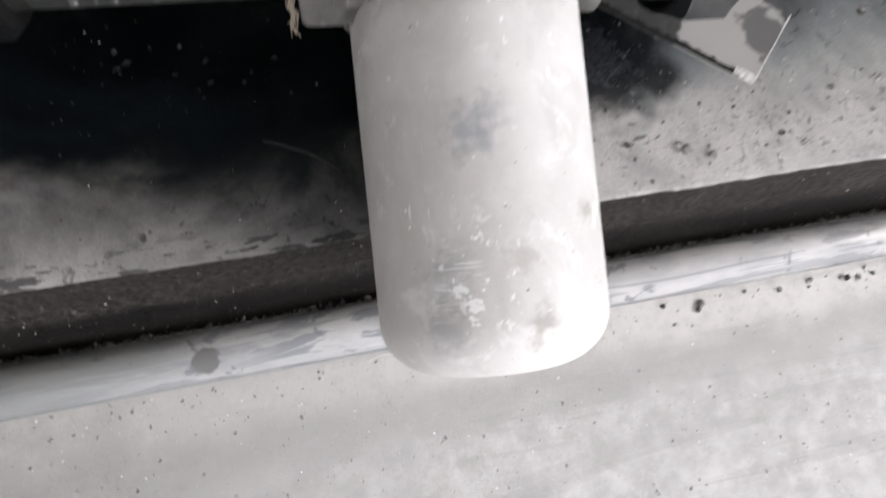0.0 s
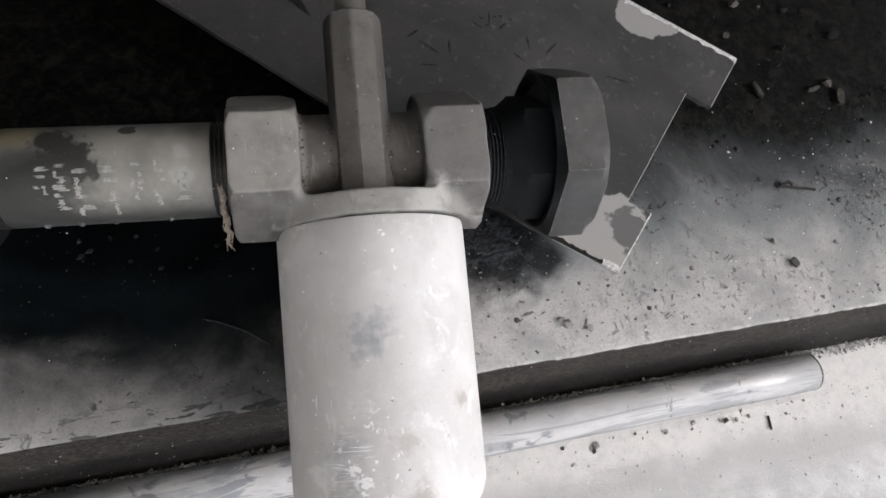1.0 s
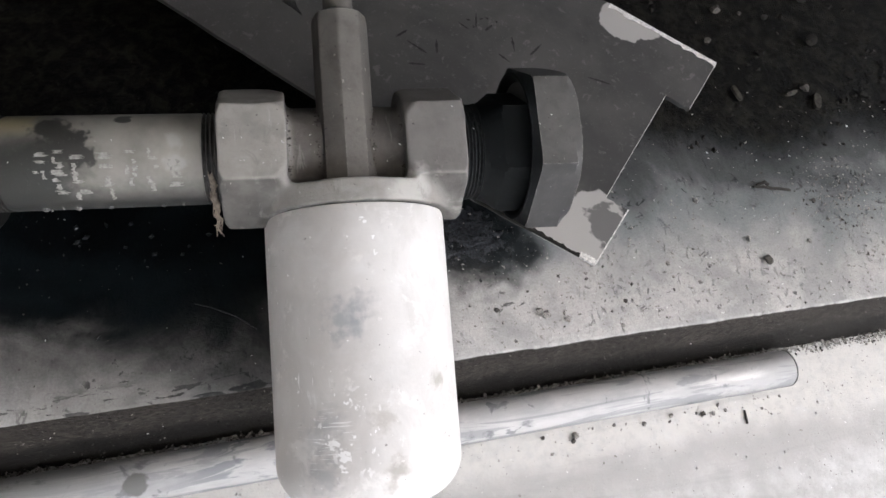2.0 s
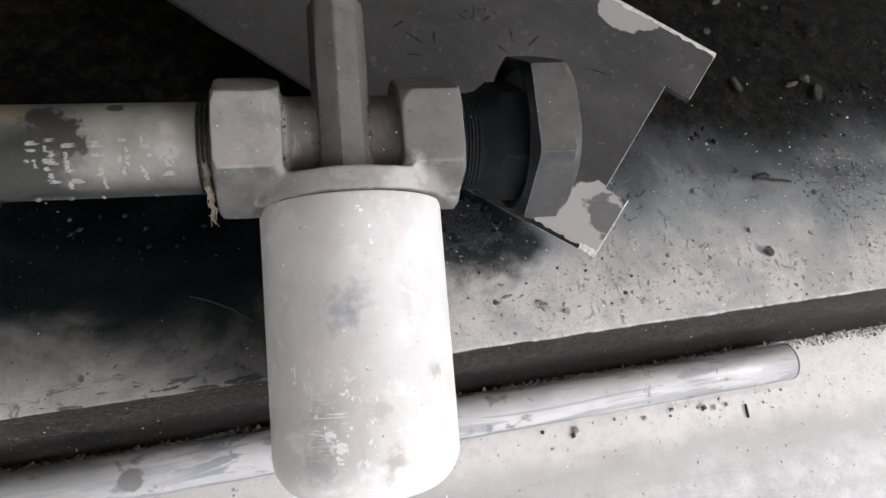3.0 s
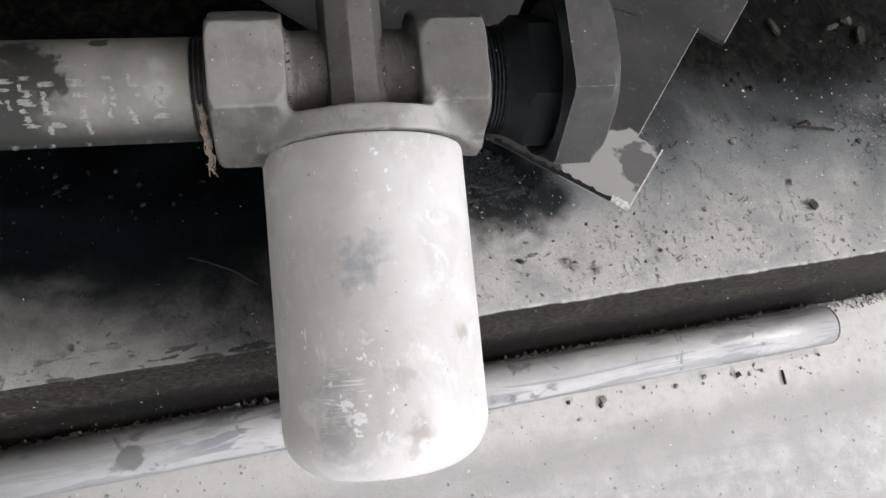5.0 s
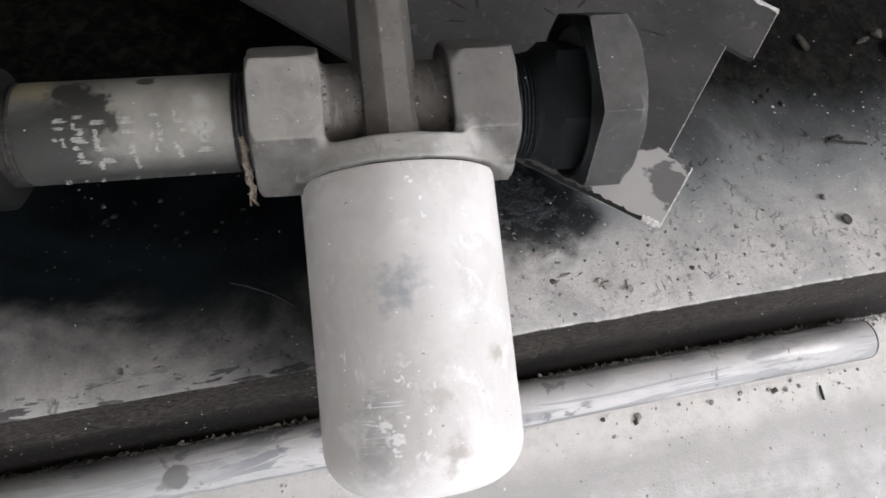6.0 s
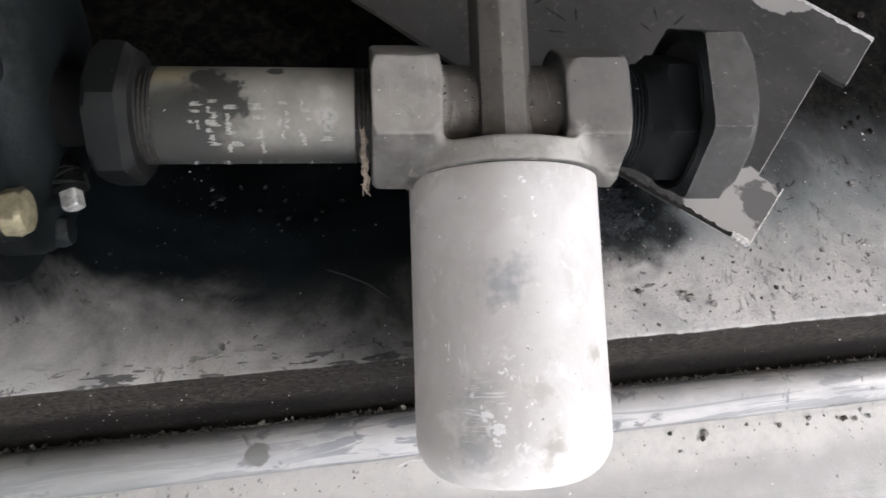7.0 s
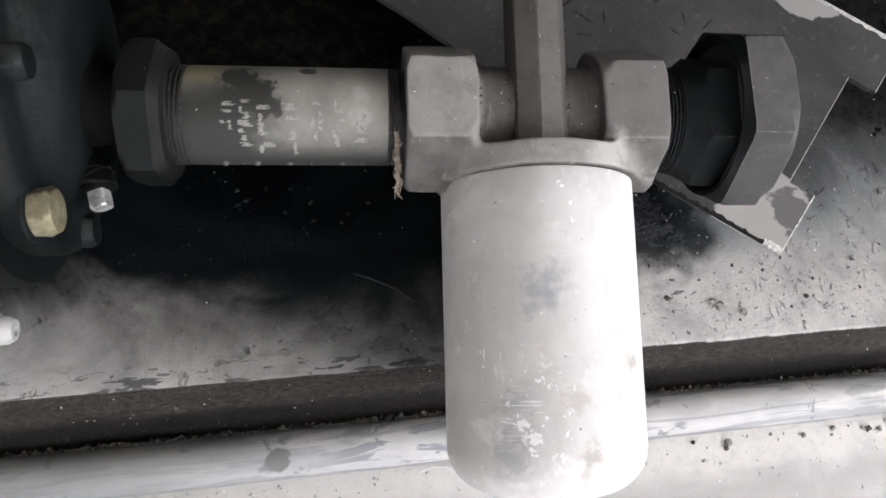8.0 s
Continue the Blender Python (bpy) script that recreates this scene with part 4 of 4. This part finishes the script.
hex_bolt("dark_bolt", pose(-0.3265, 0.083, 0.165, 0, -3, 0), 0.0085, 0.011, M_CAST, "grimy dark hexagon bolt low in the cover")


def build_stud():
    """A plug with a bright square end and a twist of wire round its collar."""
    f = thing("drain_plug", pose(-0.307, 0.098, 0.208, 0, 8, -78) @ Matrix.Scale(0.76, 4), "small dark plug with a bright square steel end", "plug")
    part("plug_collar", turned([(0.0, 0.0105), (0.016, 0.0105), (0.018, 0.009)], "x", 24), M_BLACK, f, "dark round collar")
    part("boss", turned([(-0.026, 0.012), (0.004, 0.012)], "y", 24), M_BLACK, f, "dark boss on the cover")
    part("square_end", nut([(0.017, 0.0075), (0.029, 0.0075), (0.030, 0.0062)], 0.0058, 4, 20, "x", 48), M_STEEL, f, "bright worn square end")
    rng = random.Random(21)
    for _ in range(4):
        ph, r = rng.uniform(0, 6), 0.0112 + rng.uniform(0, 0.0015)
        pts = [(0.010 + 0.006 * math.sin(0.7 * a + ph), r * math.cos(a), r * math.sin(a)) for a in [0.35 * i for i in range(20)]]
        part("wire", tube(pts, 0.0006, 6), M_DARKNUT, f, "thin twisted wire")
    return f


def build_valve():
    """A pale service valve with a threaded cone-ended outlet that points along the base."""
    f = thing("service_valve", pose(-0.375, 0.022, 0.190, 0, 0, -4), "pale grey service valve with a threaded outlet", "valve")
    part("valve_body", nut([(-0.03, 0.010), (-0.028, 0.0115), (0.002, 0.0115), (0.004, 0.010)], 0.0103, 6, 0), M_VALVE, f, "pale hexagonal body")
    part("outlet", thread_bm(0.003, 0.0262, 0.0080, 0.0029, 48, 0.0016), M_VALVE, f, "fine outlet thread")
    part("cone_end", turned([(0.0255, 0.0062), (0.0265, 0.0070), (0.0295, 0.0068), (0.0325, 0.0052), (0.0327, 0.0032), (0.026, 0.0030)], "x", 48), M_VALVE, f, "pale cone end with bore")
    cap = part("cap", nut([(0.0, 0.0085), (0.001, 0.0098), (0.009, 0.0098), (0.010, 0.0085)], 0.0088, 6, 10, "y", 48), M_VALVE, f, "pale hexagonal cap")
    cap.location = (-0.004, 0.016, 0.006)
    part("cap_ring", turned([(0.0105, 0.0112), (0.0150, 0.0112), (0.0155, 0.0100)], "y", 40), M_VALVE, cap, "round cap rim")
    part("neck", turned([(0.0, 0.006), (0.02, 0.006)], "y", 32), M_VALVE, f, "narrow neck under the cap").location = (-0.004, 0.008, 0.006)
    part("elbow", turned([(-0.03, 0.009), (-0.06, 0.009)], "x", 32), M_VALVE, f, "pale stub into the cover")
    return f


build_stud()
build_valve()

# ---- the loose bar on the floor ----
rod = thing("steel_bar", pose(0, -0.0255, 0.0165), "dusty galvanised round steel bar lying along the base", "bar")
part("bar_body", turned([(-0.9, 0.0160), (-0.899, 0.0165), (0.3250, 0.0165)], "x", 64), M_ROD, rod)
part("bar_end", turned([(0.3248, 0.0158), (0.3252, 0.0158), (0.3254, 0.0166), (0.3266, 0.0164), (0.3274, 0.0154)], "x", 64), M_THREAD, rod, "dull sawn end of the bar")

# ---- loose grit, stones and scraps ----
def on_base_right(rng):
    x = rng.uniform(-0.03, 0.44)
    return (x, abs(rng.gauss(0.02, 0.07)) + 0.003, TOP), 0.00025 + 0.0010 * rng.random() ** 5


def on_base_left(rng):
    return (rng.uniform(-0.42, -0.10), rng.uniform(0.003, 0.22), TOP), 0.00022 + 0.0006 * rng.random() ** 4


def at_foot(rng):
    d = abs(rng.gauss(0, 0.0035))
    return (rng.uniform(-0.45, 0.55), -0.0050 - d, max(0.0, 0.017 - 2.2 * d) * rng.random()), 0.0004 + 0.0013 * rng.random() ** 2


def before_bar(rng):
    return (rng.uniform(-0.40, 0.45), -0.042 - abs(rng.gauss(0, 0.012)), 0.0), 0.0003 + 0.0012 * rng.random() ** 4


def on_floor(rng):
    return (rng.uniform(-0.42, 0.5), rng.uniform(-0.26, -0.004), 0.0), 0.00025 + 0.0008 * rng.random() ** 4


def in_the_back(rng):
    x = 0.46 - 0.3 * rng.random() ** 1.5 if rng.random() < 0.8 else rng.uniform(-0.4, 0.2)
    return (x, rng.uniform(0.14, 0.42), TOP), 0.0005 + 0.0022 * rng.random() ** 4


def oily_patch(rng):
    if rng.random() < 0.9:
        return (rng.gauss(0.018, 0.016), rng.gauss(0.086, 0.012), TOP), 0.0003 + 0.0010 * rng.random() ** 3
    return (rng.gauss(-0.24, 0.05), rng.gauss(0.10, 0.02), TOP), 0.0004 + 0.0018 * rng.random() ** 2


def scuffed_patch(rng):
    """Broken crumbs lying together in the blue-grey dust."""
    return (rng.gauss(0.352, 0.020), rng.gauss(0.088, 0.020), TOP), 0.0003 + 0.0010 * rng.random() ** 3


grit("patch_grit", M_GRIT, "grey crumbs lying together on the base", scuffed_patch, 260, 71)
grit("patch_dark_grit", M_DARKGRIT, "dark crumbs lying together on the base", scuffed_patch, 130, 72)
grit("base_grit", M_GRIT, "fine grey grit scattered on the dusty base", on_base_right, 1900, 31)
grit("base_dark_grit", M_DARKGRIT, "dark crumbs scattered on the dusty base", on_base_right, 150, 32)
grit("base_pale_specks", M_PALEGRIT, "pale specks scattered on the base", on_base_right, 160, 33)
grit("base_pale_specks", M_PALEGRIT, "pale specks scattered on the shaded base", on_base_left, 38, 34)
grit("base_dark_grit", M_DARKGRIT, "dark crumbs scattered on the shaded base", on_base_left, 200, 35)
grit("foot_grit", M_GRIT, "grey grit drifted along the foot of the base", at_foot, 3000, 36)
grit("foot_dark_grit", M_DARKGRIT, "dark crumbs along the foot of the base", at_foot, 700, 37)
grit("floor_grit", M_GRIT, "grey crumbs on the concrete beside the bar", before_bar, 240, 38)
grit("floor_pale_grit", M_PALEGRIT, "pale specks on the concrete floor", on_floor, 650, 39)
grit("floor_grey_grit", M_GRIT, "grey grains on the concrete floor", on_floor, 1300, 40)
grit("back_rubble", M_RUBBLE, "dark oily rubble on the base behind the sheet", in_the_back, 900, 41)
grit("back_grey_rubble", M_DARKGRIT, "grey crumbs on the base behind the sheet", in_the_back, 50, 42)
grit("oily_crumbs", M_OIL, "black oily crumbs on the base", oily_patch, 420, 43)


def build_crust():
    """A cake of oily dirt on the base, thin and broken at its rim."""
    step, n, m = 0.0006, 112, 96
    rng = random.Random(61)
    bm = bmesh.new()
    rows = []
    for j in range(m):
        row = []
        for i in range(n):
            x, y = -0.014 + step * i, 0.063 + step * j
            p = Vector((x, y, 0))
            rim = math.hypot((x - 0.018) / 0.033, (y - 0.091) / 0.025) + 0.45 * noise.noise(p * 60) + 0.35 * noise.noise(p * 240)
            rough = 0.5 + 0.6 * noise.noise(p * 130) + 0.5 * noise.noise(p * 520) + rng.uniform(-0.35, 0.45)
            row.append(bm.verts.new((x, y, TOP - 0.0008 + max(0.0, min(1.0, (1.0 - rim) * 2.0)) * (0.0007 + 0.0012 * max(0.0, rough)))))
        rows.append(row)
    for a, b in zip(rows, rows[1:]):
        for i in range(n - 1):
            bm.faces.new((a[i], a[i + 1], b[i + 1], b[i]))
    bmesh.ops.delete(bm, geom=[v for v in bm.verts if v.co.z < TOP - 0.00079 and all(e.other_vert(v).co.z < TOP - 0.00079 for e in v.link_edges)], context="VERTS")
    return tagged(part("oil_crust", bm, M_CRUST, None, "", 80), "cracked crust of black oily dirt on the base", "dirt", "", "stuff")


build_crust()


def stone(name, x, y, z, size, mat, label, seed, group):
    rng = random.Random(seed)
    ob = new(name, mesh_of(name, finish(lump(rng, size, 0.55), 45), mat))
    ob.location = (x, y, z)
    ob.rotation_euler = (0, 0, rng.uniform(0, 6.28))
    return tagged(ob, label, "pebble", group)


for i, (x, y, size) in enumerate(((0.239, -0.050, 0.0036), (0.249, -0.052, 0.0030), (0.262, -0.051, 0.0022), (0.114, -0.049, 0.0040), (0.111, -0.053, 0.0026), (0.180, -0.050, 0.0030),
                                  (0.207, -0.047, 0.0028), (0.205, -0.052, 0.0018), (0.085, -0.046, 0.0022), (0.152, -0.046, 0.0020), (0.322, -0.047, 0.0020), (0.300, -0.055, 0.0018))):
    stone("pebble", x, y, 0.0, size * 0.9, M_GRIT if i % 4 else M_DARKGRIT, "small dark stone on the concrete beside the bar", 60 + i, "stones beside the bar")
for i, (x, y, size) in enumerate(((0.256, 0.043, 0.0045), (0.245, 0.062, 0.0030), (0.075, 0.018, 0.0032), (0.025, 0.031, 0.0026), (0.060, 0.023, 0.0038), (0.055, 0.027, 0.0026),
                                  (0.124, 0.025, 0.0022), (0.168, 0.050, 0.0026), (0.21, 0.10, 0.0032), (0.32, 0.09, 0.0028), (0.30, 0.055, 0.0024), (0.19, 0.032, 0.0022))):
    stone("pebble", x, y, TOP, size, M_GRIT if i % 3 else M_DARKGRIT, "small stone in the dust of the base", 80 + i, "stones on the base")
for i, (x, y, size) in enumerate(((0.36, 0.20, 0.009), (0.33, 0.24, 0.007), (0.39, 0.25, 0.010), (0.30, 0.29, 0.008), (0.42, 0.19, 0.007), (0.35, 0.28, 0.006), (0.28, 0.255, 0.005), (0.40, 0.30, 0.009), (-0.305, 0.315, 0.010))):
    stone("rubble_lump", x, y, TOP, size * 0.7, M_RUBBLE if i % 3 else M_DARKGRIT, "grimy lump of rubble on the base", 100 + i, "rubble on the base")


def scrap(name, points, radius, mat, label, category):
    f = thing(name, Matrix.Translation(points[0]), label, category)
    rel = [tuple(Vector(p) - Vector(points[0])) for p in points]
    n = len(rel)
    part("strand", tube(rel, [radius * (0.55 + 0.45 * math.sin(math.pi * (i + 0.6) / (n + 0.4))) for i in range(n)], 6), mat, f)
    return f


scrap("twig", [(0.268, 0.107, TOP + 0.001), (0.276, 0.106, TOP + 0.002), (0.285, 0.104, TOP + 0.0015), (0.294, 0.103, TOP + 0.001), (0.302, 0.101, TOP + 0.001)], 0.0013, M_TWIG, "thin dark twig lying on the base", "twig")
scrap("twig", [(0.271, 0.108, TOP + 0.002), (0.278, 0.109, TOP + 0.004), (0.281, 0.107, TOP + 0.003)], 0.0016, M_TWIG, "broken dark twig lying on the base", "twig")
def build_chip(a, b, wide, label):
    """A flat splintered chip of wood lying in the dirt."""
    A, B = Vector(a), Vector(b)
    side = Vector((-(B - A).y, (B - A).x, 0)).normalized()
    f = thing("wood_chip", Matrix.Translation(A), label, "chip", "chips in the dirt")
    rng = random.Random(int(A.x * 10000))
    rings = []
    for i in range(6):
        p = (B - A) * i / 5
        w = wide * (0.5 if i in (0, 5) else 1.0) * rng.uniform(0.75, 1.2)
        rings.append([p + side * w * u + Vector((0, 0, h + rng.uniform(0, 0.0006))) for u, h in ((-1, 0.0), (-0.9, 0.0022), (0.85, 0.0026), (1, 0.0))])
    part("chip_body", loft(rings), M_CHIP, f)
    return f


build_chip((0.286, 0.205, TOP + 0.001), (0.289, 0.190, TOP + 0.001), 0.0022, "dirty pale wood chip in the dark rubble")
build_chip((0.370, 0.192, TOP + 0.001), (0.364, 0.177, TOP + 0.001), 0.0032, "dirty pale wood chip in the dark rubble")
build_chip((0.337, 0.193, TOP + 0.001), (0.350, 0.196, TOP + 0.001), 0.0016, "thin pale splinter in the dark rubble")
scrap("splinter", [(0.281, -0.054, 0.001), (0.280, -0.060, 0.0012), (0.2795, -0.066, 0.001)], 0.0011, M_TWIG, "short dark splinter on the concrete floor", "splinter")
scrap("fibre", [(-0.132, -0.046, 0.001), (-0.122, -0.043, 0.003), (-0.112, -0.044, 0.002), (-0.104, -0.047, 0.001)], 0.0005, M_PALEGRIT, "pale thread of fibre on the concrete floor", "fibre")
scrap("fibre", [(-0.112, -0.043, 0.001), (-0.107, -0.048, 0.002), (-0.101, -0.047, 0.001)], 0.0005, M_PALEGRIT, "pale thread of fibre on the concrete floor", "fibre")
scrap("fibre", [(-0.175, 0.062, TOP + 0.0005), (-0.165, 0.058, TOP + 0.001), (-0.150, 0.050, TOP + 0.001), (-0.138, 0.040, TOP + 0.0005)], 0.0007, M_OIL, "dark thread lying on the shaded base", "fibre")


def in_crevices(rng):
    """Dirt caught where the neck meets the collar and the hexagons."""
    if rng.random() < 0.25:
        a = rng.uniform(-0.5, 0.7)
        q = Vector((rng.choice((-0.0165, 0.0135)) + rng.gauss(0, 0.0007), 0.0292 * math.sin(a), 0.0292 * math.cos(a)))
    elif rng.random() < 0.6:
        q = Vector((rng.uniform(-0.031, 0.029), -0.0225 + rng.gauss(0, 0.0012), 0.0195 + rng.gauss(0, 0.0012)))
    else:
        a = rng.uniform(-0.9, 0.6)
        q = Vector((rng.choice((-0.0325, 0.0295)) + rng.gauss(0, 0.0008), 0.0303 * math.sin(a), 0.0303 * math.cos(a)))
    return tuple(HEAD @ q), 0.0002 + 0.0006 * rng.random() ** 3


grit("crevice_dirt", M_DARKGRIT, "dark dirt caught in the crevices of the filter", in_crevices, 420, 47)


def on_fittings(rng):
    """Pale specks that settled on top of the pipe and the hexagons."""
    x = rng.uniform(-0.20, 0.12)
    a = rng.uniform(-0.7, 0.5)
    r = 0.0365 if -0.068 < x < -0.035 or 0.032 < x < 0.064 else 0.0452 if 0.103 < x < 0.121 else 0.0252 if -0.17 < x < -0.08 else 0.0398 if x < -0.187 else 0.0285
    flat = r in (0.0365, 0.0452)
    q = Vector((x, 0.018 * a, r)) if flat else Vector((x, r * math.sin(a), r * math.cos(a)))
    return tuple(HEAD @ q), 0.0002 + 0.0004 * rng.random() ** 3


grit("settled_specks", M_PALEGRIT, "pale specks settled on the pipe fittings", on_fittings, 45, 49)


def on_front(rng):
    """Grains stuck in the grease of the base's front face."""
    z = 0.125 * rng.random() ** 1.3
    return (rng.uniform(-0.42, 0.52), -0.0042 + 0.033 * z, z), 0.0002 + 0.0006 * rng.random() ** 4


grit("front_specks", M_PALEGRIT, "pale specks stuck to the greasy front of the base", on_front, 30, 51)
grit("front_grit", M_GRIT, "grey grit stuck to the greasy front of the base", on_front, 350, 52)
grit("front_dark_grit", M_RUBBLE, "dark grease crumbs on the front of the base", on_front, 900, 53)
